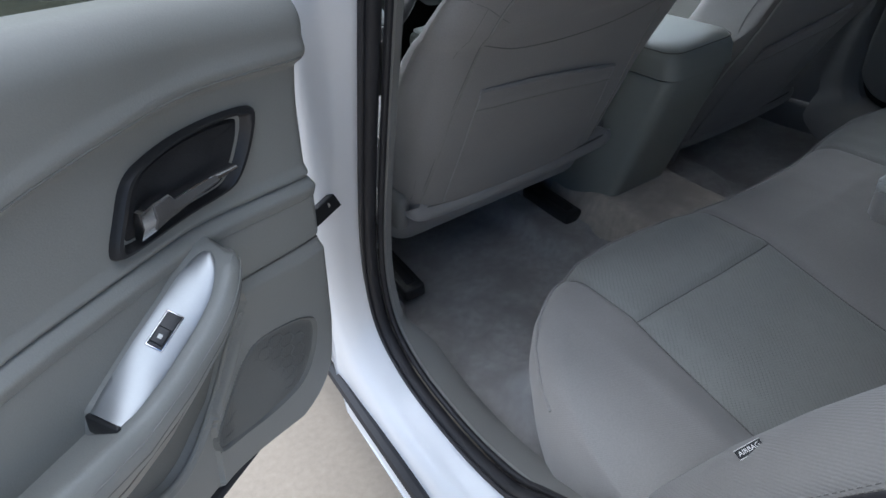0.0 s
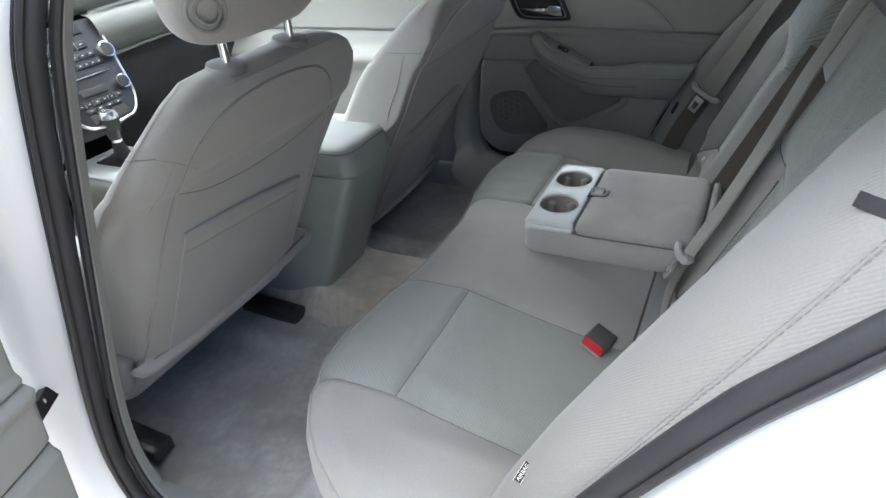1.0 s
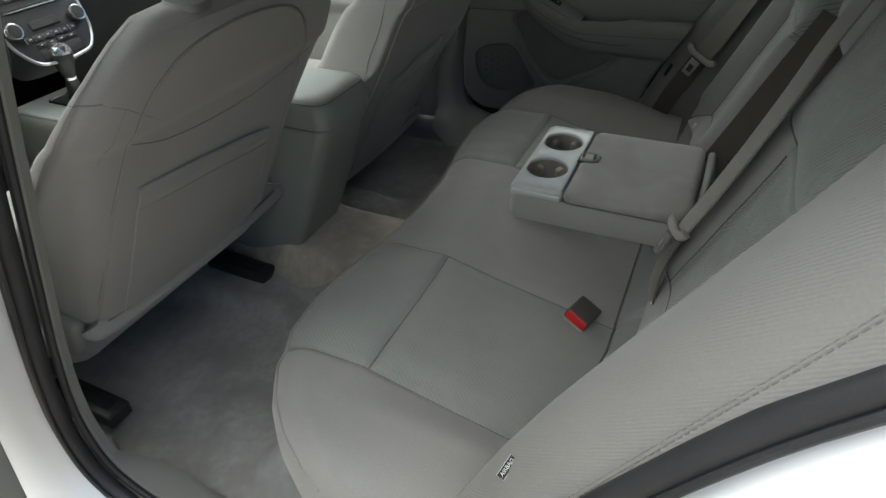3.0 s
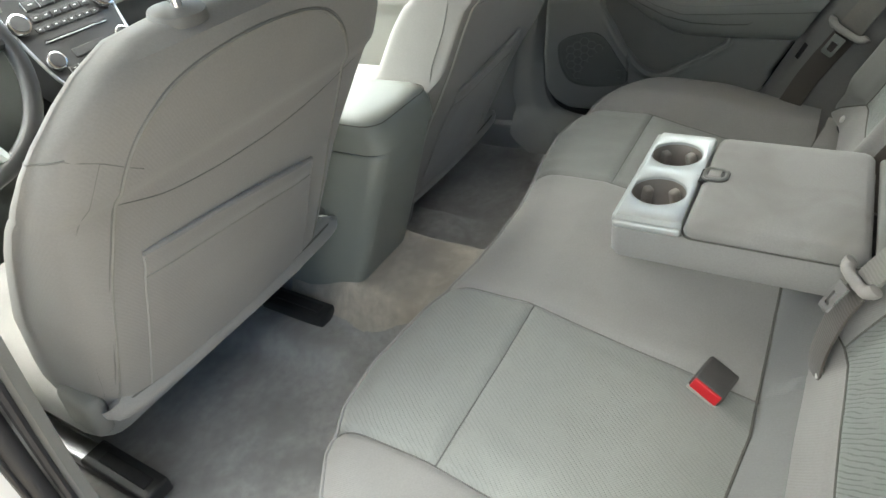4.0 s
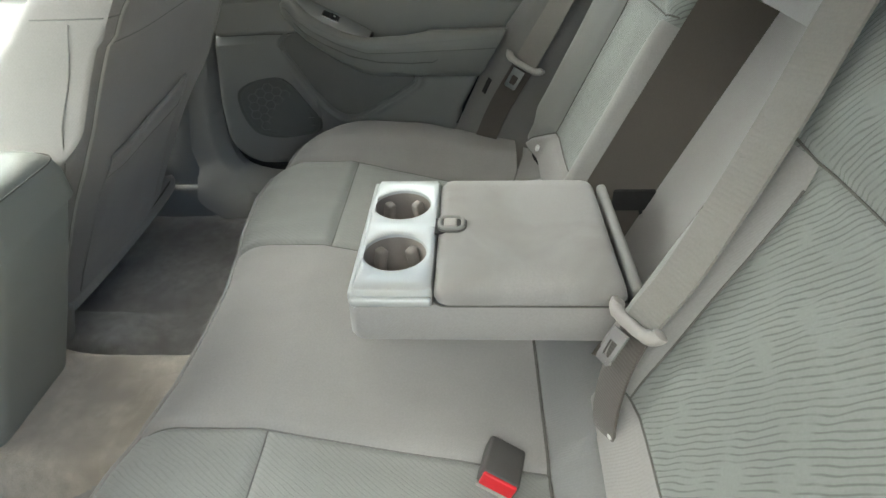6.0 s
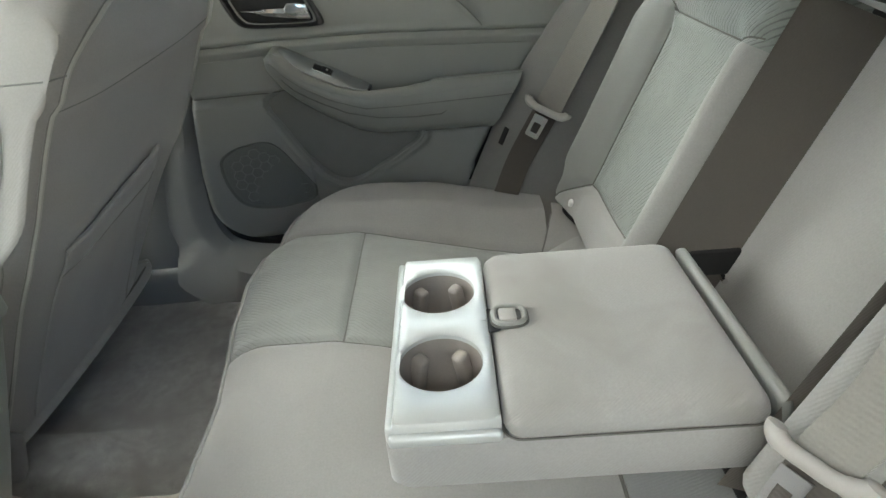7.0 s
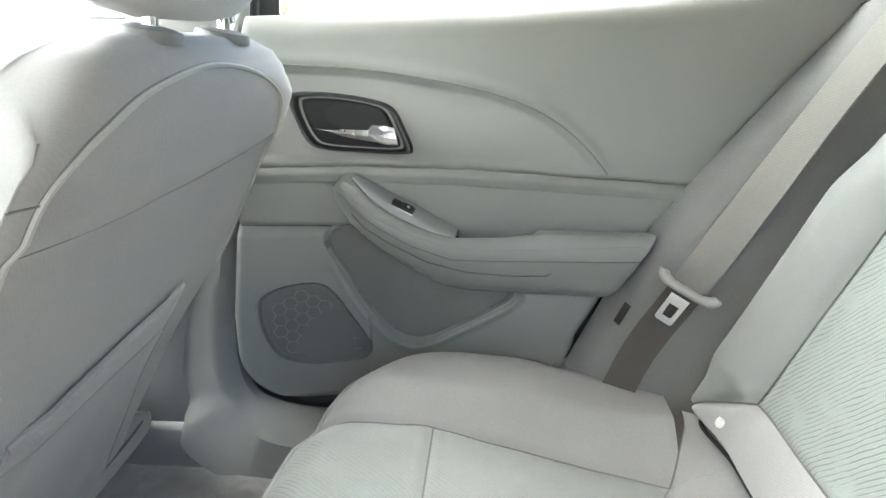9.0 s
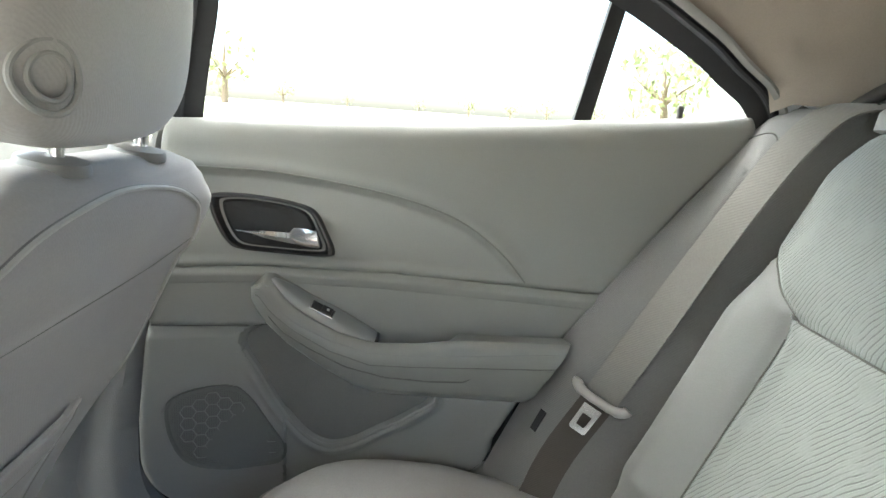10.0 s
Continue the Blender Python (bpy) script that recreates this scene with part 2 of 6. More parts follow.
def loft(rings, closed=True, caps=True):
    n = len(rings[0])
    verts = [Vector(p) for r in rings for p in r]
    faces = []
    for i in range(len(rings) - 1):
        for j in range(n if closed else n - 1):
            k = (j + 1) % n
            faces.append((i * n + j, i * n + k, (i + 1) * n + k, (i + 1) * n + j))
    if caps:
        faces.append(tuple(range(n)))
        faces.append(tuple((len(rings) - 1) * n + j for j in range(n)))
    return verts, faces


def curve(pts, n=8, closed=False):
    """A smooth line through the points."""
    p = [Vector(q) for q in pts]
    out = []
    m = len(p)
    for i in range(m if closed else m - 1):
        a, b = p[i], p[(i + 1) % m]
        z = p[i - 1] if (closed or i > 0) else a * 2 - b
        c = p[(i + 2) % m] if (closed or i + 2 < m) else b * 2 - a
        for k in range(n):
            t = k / n
            out.append(0.5 * ((2 * a) + (b - z) * t + (2 * z - 5 * a + 4 * b - c) * t * t + (3 * a - z - 3 * b + c) * t ** 3))
    if not closed:
        out.append(p[-1])
    return out


def tube(pts, r, n=8, closed=False):
    pts = [Vector(p) for p in pts]
    m = len(pts)
    rings = []
    up = None
    for i, p in enumerate(pts):
        a = pts[i - 1] if (closed or i > 0) else p
        b = pts[(i + 1) % m] if (closed or i + 1 < m) else p
        d = (b - a).normalized()
        if up is None:
            up = d.orthogonal().normalized()
        up = (up - d * up.dot(d)).normalized()
        s = d.cross(up)
        rr = r[i] if isinstance(r, (list, tuple)) else r
        rings.append([p + (up * math.cos(2 * math.pi * k / n) + s * math.sin(2 * math.pi * k / n)) * rr for k in range(n)])
    if closed:
        v, f = loft(rings, True, False)
        base = (m - 1) * n
        f += [(base + j, base + (j + 1) % n, (j + 1) % n, j) for j in range(n)]
        return v, f
    return loft(rings)


def rbox(c, size, r=0.004, m=None, seg=3):
    """A box with rounded edges."""
    bm = bmesh.new()
    bmesh.ops.create_cube(bm, size=1.0)
    bmesh.ops.scale(bm, vec=size, verts=bm.verts)
    if r:
        bmesh.ops.bevel(bm, geom=bm.edges[:], offset=min(r, 0.49 * min(size)), segments=seg, affect="EDGES", profile=0.5)
    t = Matrix.Translation(c) @ (m.to_4x4() if m else Matrix.Identity(4))
    bmesh.ops.transform(bm, matrix=t, verts=bm.verts)
    bm.verts.index_update()
    out = [v.co.copy() for v in bm.verts], [tuple(v.index for v in f.verts) for f in bm.faces]
    bm.free()
    return out


def plate(outline, normal, depth, bevel=0.002, back=0.0):
    """A slab from a flat outline, with an eased edge on its front."""
    n = Vector(normal).normalized()
    o = [Vector(p) for p in outline]
    m = len(o)
    inner = []
    for i, p in enumerate(o):
        d = (o[(i + 1) % m] - o[i - 1]).normalized()
        side = n.cross(d)
        inner.append(side)
    c = sum(o, Vector()) / m
    if sum(s.dot(c - p) for s, p in zip(inner, o)) < 0:
        inner = [-s for s in inner]
    rings = [[p + n * back for p in o], [p + n * (depth - bevel) for p in o]]
    for k in (1, 2, 3):
        a = math.pi / 6 * k
        rings.append([p + n * (depth - bevel + bevel * math.sin(a)) + s * bevel * (1 - math.cos(a)) for p, s in zip(o, inner)])
    return loft(rings)


def lathe(profile, centre, axis=(0, 0, 1), n=32, closed=False):
    """profile: (radius, height) pairs."""
    a = Vector(axis).normalized()
    u = a.orthogonal().normalized()
    w = a.cross(u)
    c = Vector(centre)
    rings = [[c + a * h + (u * math.cos(2 * math.pi * k / n) + w * math.sin(2 * math.pi * k / n)) * r for k in range(n)] for r, h in profile]
    return loft(rings, True, not closed)


def ribbon(pts, sides, width, thick=0.0013):
    """A flat strap along a line; sides: the direction across it at each point."""
    rings = []
    for i, p in enumerate(pts):
        d = (pts[min(i + 1, len(pts) - 1)] - pts[max(i - 1, 0)]).normalized()
        s = sides[i].normalized()
        n = d.cross(s).normalized() * thick
        w = s * width / 2
        rings.append([p - w - n, p - w * 0.9 - n * 1.3, p + w * 0.9 - n * 1.3, p + w - n, p + w + n, p + w * 0.9 + n * 1.3, p - w * 0.9 + n * 1.3, p - w + n])
    return loft(rings)


def lerp_table(table, x):
    xs = [p[0] for p in table]
    return float(np.interp(x, xs, [p[1] for p in table]))


def ease(x, a, b):
    t = min(1.0, max(0.0, (x - a) / (b - a)))
    return t * t * (3 - 2 * t)


def dip(d, w):
    return math.exp(-(d / w) ** 2)


def text_mesh(body, size, thick=0.0002):
    """Lettering in the built-in font, as verts and faces round the origin, in the x-y plane."""
    cu = bpy.data.curves.new("lettering", "FONT")
    cu.body, cu.size, cu.align_x, cu.align_y, cu.extrude = body, size, "CENTER", "CENTER", thick
    ob = bpy.data.objects.new("lettering", cu)
    scene.collection.objects.link(ob)
    dg = bpy.context.evaluated_depsgraph_get()
    me = ob.evaluated_get(dg).to_mesh()
    out = [v.co.copy() for v in me.vertices], [tuple(p.vertices) for p in me.polygons]
    ob.evaluated_get(dg).to_mesh_clear()
    bpy.data.objects.remove(ob)
    bpy.data.curves.remove(cu)
    return out

# ---- ground and distance ----
GROUND = material("ground", (0.33, 0.282, 0.220), rough=0.9, vary=0.16, scale=2.2, fine=70, bump=0.5, bump_scale=150)
gnt = GROUND.node_tree
gtc = next(n for n in gnt.nodes if n.type == "TEX_COORD")
gsep = gnt.nodes.new("ShaderNodeSeparateXYZ")
gnt.links.new(gtc.outputs["Object"], gsep.inputs[0])
gmap = gnt.nodes.new("ShaderNodeMapRange")
gmap.inputs["From Min"].default_value, gmap.inputs["From Max"].default_value = 9.0, 9.3
gnt.links.new(gsep.outputs["X"], gmap.inputs["Value"])
gmix = gnt.nodes.new("ShaderNodeMix")
gmix.data_type = "RGBA"
gnt.links.new(gmap.outputs[0], gmix.inputs[0])
gb2 = gnt.nodes["Principled BSDF"]
gnt.links.new(gb2.inputs["Base Color"].links[0].from_socket, gmix.inputs[6])
gmix.inputs[7].default_value = (0.30, 0.32, 0.17, 1)
gnt.links.new(gmix.outputs[2], gb2.inputs["Base Color"])
solo("ground", grid(lambda u, v: ((u - 0.5) * 2400, (v - 0.5) * 2400, 0.0), 40, 40), GROUND, "pale concrete drive with a mown field beyond", "ground", kind="structure")


def foliage(rng, centre, size, count, leaf):
    verts, faces = [], []
    for _ in range(count):
        while True:
            q = Vector((rng.uniform(-1, 1), rng.uniform(-1, 1), rng.uniform(-1, 1)))
            if 0.2 < q.length < 1.0 and noise.noise(q * 2.1 + Vector(centre)) > -0.12:
                break
        c = Vector(centre) + Vector((q.x * size[0], q.y * size[1], q.z * size[2]))
        m = Euler((rng.uniform(0, 6.3), rng.uniform(0, 6.3), rng.uniform(0, 6.3))).to_matrix()
        k = len(verts)
        s = leaf * rng.uniform(0.6, 1.4)
        verts += [c + m @ Vector(p) for p in ((-s, 0, 0), (0, -0.5 * s, 0.12 * s), (s, 0, 0), (0, 0.5 * s, 0.12 * s))]
        faces.append((k, k + 1, k + 2, k + 3))
    return verts, faces


def tree(rng, x, y, h, spread, count):
    t = thing("tree", (x, y, 0), "leafy broad tree at the far side of the field", "tree", group="trees across the field")
    part("trunk", tube([(x, y, 0), (x + 0.1, y, h * 0.3), (x, y + 0.15, h * 0.55), (x, y, h * 0.8)], [0.05 * h, 0.04 * h, 0.025 * h, 0.008 * h], 9), BARK, t)
    limbs = [tube([(x, y, h * 0.35), (x + math.cos(a) * spread * 0.4, y + math.sin(a) * spread * 0.4, h * 0.5), (x + math.cos(a) * spread * 0.75, y + math.sin(a) * spread * 0.75, h * 0.62)], [0.02 * h, 0.012 * h, 0.004 * h], 6) for a in (0.3, 1.6, 2.9, 4.1, 5.3)]
    part("limbs", join(*limbs), BARK, t)
    part("crown", foliage(rng, (x, y, h * 0.62), (spread, spread, h * 0.4), count, 0.05 * h), LEAVES, t)


rng = random.Random(4)
tree(rng, 62, -22.5, 9.0, 4.6, 520)
for tx, ty, th in ((190, 92, 7), (205, 66, 6), (210, 48, 8), (230, 30, 6), (200, 4, 5), (210, -12, 7), (180, -22, 6), (190, -34, 7), (150, -38, 6), (140, -44, 7), (120, 38, 13)):
    tree(rng, tx, ty, th, th * 0.5, 160)

# ---- the car's shell ----
OPENING_REAR = [(0.430, 0.53), (0.431, 0.46), (0.416, 0.410), (0.382, 0.378), (0.31, 0.360), (0.17, 0.356), (0.06, 0.372), (0.0, 0.405),
           (-0.10, 0.48), (-0.19, 0.587), (-0.256, 0.701), (-0.330, 0.805), (-0.395, 0.890), (-0.455, 0.985), (-0.472, 1.035), (-0.450, 1.075), (-0.41, 1.105), (-0.348, 1.147)]
OPENING = [(0.170, 1.200), (0.195, 1.120), (0.235, 1.030), (0.280, 0.920), (0.335, 0.780), (0.388, 0.640), (0.420, 0.530), (0.428, 0.450), (0.415, 0.390), (0.375, 0.350), (0.300, 0.325), (0.170, 0.325), (0.060, 0.355), (0.000, 0.398),
           (-0.095, 0.481), (-0.185, 0.588), (-0.247, 0.695), (-0.309, 0.802), (-0.363, 0.889), (-0.414, 0.957), (-0.447, 1.002), (-0.455, 1.042), (-0.433, 1.095), (-0.400, 1.125), (-0.355, 1.157), (-0.200, 1.218), (0.000, 1.262), (0.120, 1.255)]
OPENING_FAR = [(0.30, 1.225), (0.335, 1.12), (0.352, 1.03), (0.365, 0.92), (0.385, 0.78), (0.410, 0.64)] + OPENING_REAR + [(-0.2, 1.215), (0.0, 1.262), (0.20, 1.262)]
LOOPS = {s: [(p.x, p.y) for p in curve([(y, z, 0) for y, z in o], 6, True)] for s, o in ((-1, OPENING), (1, OPENING_FAR))}


def loop_at(x, out, zmin=-9.0, behind=0.0, corner=0.0):
    """The door opening's outline, moved outwards by a distance, in the plane x."""
    line = LOOPS[-1 if x < 0 else 1]
    m = len(line)
    pts = []
    for i, (y, z) in enumerate(line):
        a, b = line[i - 3], line[(i + 3) % m]
        d = Vector((b[0] - a[0], b[1] - a[1]))
        d.normalize()
        n = Vector((-d.y, d.x))
        c = Vector((y - 0.0, z - 0.75))
        if n.dot(c) < 0:
            n = -n
        o = out + (behind * ease(-y, -0.06, 0.12) if x < 0 else corner * ease(y, 0.02, 0.20) * (1 - ease(z, 0.50, 0.66)))
        py, pz = y + n.x * o, z + n.y * o
        top = 1.335 - 0.75 * max(0.0, -0.45 - py)
        if out > 0.07:
            py = min(py, max(y, 0.50 - 0.35 * max(0.0, pz - 0.6)))
        pts.append(Vector((x - math.copysign(0.10, x) * ease(pz, 1.08, 1.36), py, min(top, max(zmin, pz)))))
    return pts


def ringed(loops):
    n = len(loops[0])
    v, f = loft(loops, True, False)
    return v, f


car = thing("car_body", (0, 0, 0.15), "white painted sedan body with its rear door opened", "car", kind="structure")
for s in (-1, 1):
    part("door_frame", ringed([loop_at(s * 0.700, 0.006), loop_at(s * 0.712, 0.014), loop_at(s * 0.745, 0.022, behind=0.006), loop_at(s * 0.772, 0.040, behind=0.012), loop_at(s * 0.782, 0.062, behind=0.016), loop_at(s * 0.786, 0.10, behind=0.016), loop_at(s * 0.792, 0.20, 0.14), loop_at(s * 0.795, 0.42, 0.14)]), WHITE, car, "glossy white painted door frame")
    seal = part("door_seal", tube(loop_at(s * 0.712, 0.0), 0.0115, 10, True), RUBBER, car, "black rubber door seal")
    part("seal_lip", tube(loop_at(s * 0.695, -0.008, behind=0.010), 0.005, 8, True), RUBBER, car)
    part("seal_bead", tube(loop_at(s * 0.7245, -0.004, behind=0.010), 0.0035, 8, True), RUBBER, seal)
    part("seal_edge", tube(loop_at(s * 0.721, 0.0085), 0.0025, 6, True), RUBBER, seal)
    rings_ = []
    for x, out in ((0.694, 0.0), (0.684, -0.005), (0.672, 0.0), (0.650, 0.008), (0.632, 0.020), (0.622, 0.06 if s < 0 else 0.11)):
        row = loop_at(s * x, out, 0.27, behind=0.022, corner=-0.020 if x > 0.66 else 0.0)
        keep = loop_at(s * max(x, 0.672), min(out, 0.004), behind=0.022) if s < 0 else [a.lerp(b, ease(a.z, 0.92, 1.02)) for a, b in zip(loop_at(s * max(x, 0.66), out, corner=-0.020 if x > 0.66 else 0.0), loop_at(s * max(x, 0.678), min(out, 0.004)))]
        row = [a.lerp(b, max(ease(b.y, 0.10, 0.25) * ease(b.z, 0.42, 0.56), ease(b.y, 0.33, 0.41) * ease(b.z, 0.33, 0.40), ease(b.z, 0.92, 1.02))) for a, b in zip(row, keep)]
        rings_.append(row)
    part("opening_trim", ringed(rings_), TRIM_LOW, car, "grey plastic trim round the door opening")
    if s > 0:
        part("inner_seal", ringed([loop_at(0.704, 0.006), [a.lerp(b, ease(a.z, 0.72, 0.86)) for a, b in zip(loop_at(0.718, -0.056), loop_at(0.712, -0.035))]]), RUBBER, car)
    part("sill_strip", tube([(s * 0.792, 0.95, 0.235), (s * 0.792, 0.4, 0.235), (s * 0.790, -0.1, 0.245)], 0.014, 8), RUBBER, car, "black rubber strip along the sill")
for s in (-1, 1):
    part("front_sill_trim", rbox((s * 0.672, 1.0, 0.315), (0.065, 1.06, 0.10), 0.012), TRIM_LOW, car, "grey plastic sill trim")
part("roof_skin", grid(lambda u, v: ((u - 0.5) * 1.42, -0.72 + v * 1.62, 1.35 + 0.05 * (1 - (2 * u - 1) ** 2) - 0.05 * (2 * v - 1) ** 2), 24, 24), WHITE, car)
# plain walls that close the shell
for s in (-1, 1):
    part("rear_side_wall", rbox((s * 0.76, -0.98, 0.66), (0.06, 0.8, 0.85), 0.02), WHITE, car)
    part("front_pillar", tube(curve([(s * 0.66, 0.80, 1.31), (s * 0.70, 1.15, 1.15), (s * 0.74, 1.52, 0.96)], 6), 0.035, 10), TRIM, car)
    part("rear_pillar", tube(curve([(s * 0.62, -0.60, 1.29), (s * 0.66, -0.85, 1.15), (s * 0.68, -1.10, 1.00)], 6), 0.05, 10), HEADLINER, car)
part("boot_deck", grid(lambda u, v: ((u - 0.5) * 1.46, -1.06 - 0.33 * v, 1.012 + 0.012 * (1 - (2 * u - 1) ** 2) - 0.03 * v * v), 12, 8), WHITE, car)
part("tail_wall", rbox((0, -1.37, 0.62), (1.46, 0.04, 0.75), 0.015), WHITE, car)
part("rear_wall", rbox((0, -0.70, 0.62), (1.44, 0.04, 0.78), 0.01), BLACK_MATT, car)
part("firewall", rbox((0, 1.56, 0.60), (1.5, 0.04, 0.72), 0.01), BLACK_MATT, car)

solo("ceiling", join(grid(lambda u, v: ((u - 0.5) * 1.30, -0.70 + v * 1.55, 1.285 + 0.035 * (1 - (2 * u - 1) ** 4) - 0.03 * (2 * v - 1) ** 4), 30, 30), grid(lambda u, v: ((u - 0.5) * 1.30, -0.70 + v * 1.55, 1.30 + 0.035 * (1 - (2 * u - 1) ** 4) - 0.03 * (2 * v - 1) ** 4), 12, 12)), HEADLINER, "woven tan-grey fabric headliner", "ceiling", kind="structure")


def rear_pillar_trim(s):
    up = [(-0.455, 1.045), (-0.44, 1.085), (-0.395, 1.118), (-0.33, 1.158), (-0.2, 1.215), (0.0, 1.258), (0.17, 1.24)]
    a = curve([(s * 0.690, y, z) for y, z in up], 6)
    b = curve([(s * 0.665, y - 0.015, z + 0.012) for y, z in up], 6)
    c = curve([(s * 0.60, -0.60, 1.05), (s * 0.60, -0.585, 1.10), (s * 0.59, -0.55, 1.17), (s * 0.58, -0.46, 1.235), (s * 0.58, -0.28, 1.275), (s * 0.58, -0.05, 1.295), (s * 0.58, 0.17, 1.295)], 6)
    d = [p + Vector((-s * 0.06, -0.16 if p.z < 1.2 else -0.02, 0.02)) for p in c]
    mid = [(q + r) * 0.5 + Vector((-s * 0.012, 0, 0.0)) for q, r in zip(b, c)]
    return part("pillar_trim", loft([a, b, mid, c, d], False, False), HEADLINER, car, "tan-grey cloth-covered rear pillar trim")


for s in (-1, 1):
    rear_pillar_trim(s)
solo("parcel_shelf", rbox((0, -0.80, 1.005), (1.36, 0.50, 0.03), 0.008), CARPET, "grey carpeted shelf behind the rear seat", "shelf", kind="structure")

# unseen pane; its tint is added to cut light on the seat backs
solo("window_1", loft([[(-0.62, -0.72, 1.30), (0.62, -0.72, 1.30), (0.66, -1.08, 1.02), (-0.66, -1.08, 1.02)], [(-0.62, -0.724, 1.304), (0.62, -0.724, 1.304), (0.66, -1.084, 1.024), (-0.66, -1.084, 1.024)]]), TINTED, "rear window with a tint added to dim the cabin", "window", kind="structure")
front_glass = solo("window_2", loft([[(-0.64, 0.85, 1.33), (0.64, 0.85, 1.33), (0.72, 1.54, 0.96), (-0.72, 1.54, 0.96)], [(-0.64, 0.854, 1.334), (0.64, 0.854, 1.334), (0.72, 1.544, 0.964), (-0.72, 1.544, 0.964)]]), GLASS, "clear windscreen", "window", kind="structure")
front_glass.visible_shadow = False


# ---- floor ----
def floor_z(x, y):
    z = 0.285 + 0.10 * (1 - ease(abs(x + 0.038 - 0.038 * ease(y, 0.40, 0.62)), 0.092, 0.155))
    z += 0.12 * (1 - ease(y, 0.14, 0.30)) * (1 - ease(abs(x), 0.55, 0.62))
    z += 0.035 * ease(0.085 - abs(abs(x + 0.0) - 0.20), 0.0, 0.05) * ease(y, 0.40, 0.50)
    z += 0.004 * noise.noise((x * 9, y * 9, 0.3)) + 0.0015 * noise.noise((x * 45, y * 45, 0.3))
    return z


def floor_fn(u, v):
    x, y = -0.68 + u * 1.36, 0.05 + v * 1.50
    return (x, y, floor_z(x, y))


solo("floor", grid(floor_fn, 190, 210), CARPET, "light grey cut-pile carpet with scuffed nap", "carpet", kind="structure")
solo("tunnel_carpet", grid(lambda u, v: (-0.165 + 0.012 * math.sin(9 * v) + 0.262 * u, 0.23 + 0.43 * v, floor_z(-0.165 + 0.012 * math.sin(9 * v) + 0.262 * u, 0.23 + 0.43 * v) + 0.004 * math.sin(math.pi * min(1.0, 8 * min(u, 1 - u)) / 2) - 0.001), 60, 70), CARPET_TAN, "tan cut-pile carpet over the floor tunnel", "carpet", kind="structure")

# ---- rear doors ----
YR = [(0.38, -0.10), (0.53, -0.118), (0.69, -0.200), (0.80, -0.283), (0.913, -0.360), (1.01, -0.435), (1.06, -0.45)]


def door_edges(z):
    yf = 0.402 - 0.11 * max(0.0, z - 0.56)
    if z < 0.50:
        k = min(1.0, (0.50 - z) / 0.095)
        yf -= 0.115 * (1 - math.sqrt(max(0.0, 1 - k * k)))
    return yf, lerp_table(YR, z)


def seg_dist(p, a, b):
    ax, ay, bx, by = *a, *b
    dx, dy = bx - ax, by - ay
    t = max(0.0, min(1.0, ((p[0] - ax) * dx + (p[1] - ay) * dy) / (dx * dx + dy * dy)))
    return math.hypot(p[0] - ax - t * dx, p[1] - ay - t * dy)


def line_dist(p, pts):
    return min(seg_dist(p, pts[i], pts[i + 1]) for i in range(len(pts) - 1))


def line_len(a, b):
    return math.hypot(a[0] - b[0], a[1] - b[1])


def flat_curve(pts, n=6, closed=False):
    return [(q.x, q.y) for q in curve([(a, b, 0) for a, b in pts], n, closed)]


def inside(p, poly):
    c = False
    for i in range(len(poly)):
        (x1, y1), (x2, y2) = poly[i - 1], poly[i]
        if (y1 > p[1]) != (y2 > p[1]) and p[0] < (x2 - x1) * (p[1] - y1) / (y2 - y1) + x1:
            c = not c
    return c


UPPER = flat_curve([(0.42, 0.930), (0.334, 0.926), (0.21, 0.921), (0.091, 0.906), (0.01, 0.888), (-0.051, 0.864), (-0.105, 0.825), (-0.149, 0.776)])
LOWLINE = [(0.42, 0.702), (0.30, 0.697), (0.20, 0.692)]
LOWLINE_BACK = [(-0.02, 0.603), (-0.09, 0.603), (-0.20, 0.606)]
POUCH = flat_curve([(0.264, 0.684), (0.236, 0.620), (0.206, 0.566), (0.170, 0.524), (0.136, 0.508), (0.10, 0.516), (0.065, 0.536), (0.010, 0.568), (-0.022, 0.601), (0.03, 0.662), (0.12, 0.680), (0.20, 0.700)], 5, True)
BEZEL = flat_curve([(0.300, 0.889), (0.255, 0.889), (0.190, 0.880), (0.160, 0.868), (0.143, 0.838), (0.132, 0.810), (0.145, 0.802), (0.21, 0.803), (0.265, 0.808), (0.285, 0.820), (0.300, 0.850), (0.307, 0.878)], 5, True)


def up_z(y):
    return lerp_table(sorted(UPPER), y) if y > -0.149 else 0.776


def mid_z(y):
    return 0.783 if y > 0.06 else 0.783 - 0.0417 * (0.06 - y)


def door_base(y):
    """The door's inner face without its relief; it comes inwards towards its front edge."""
    return 0.690 + 0.006 * math.sin((y + 0.1) * 2.0) - 0.045 * ease(y, 0.20, 0.42)


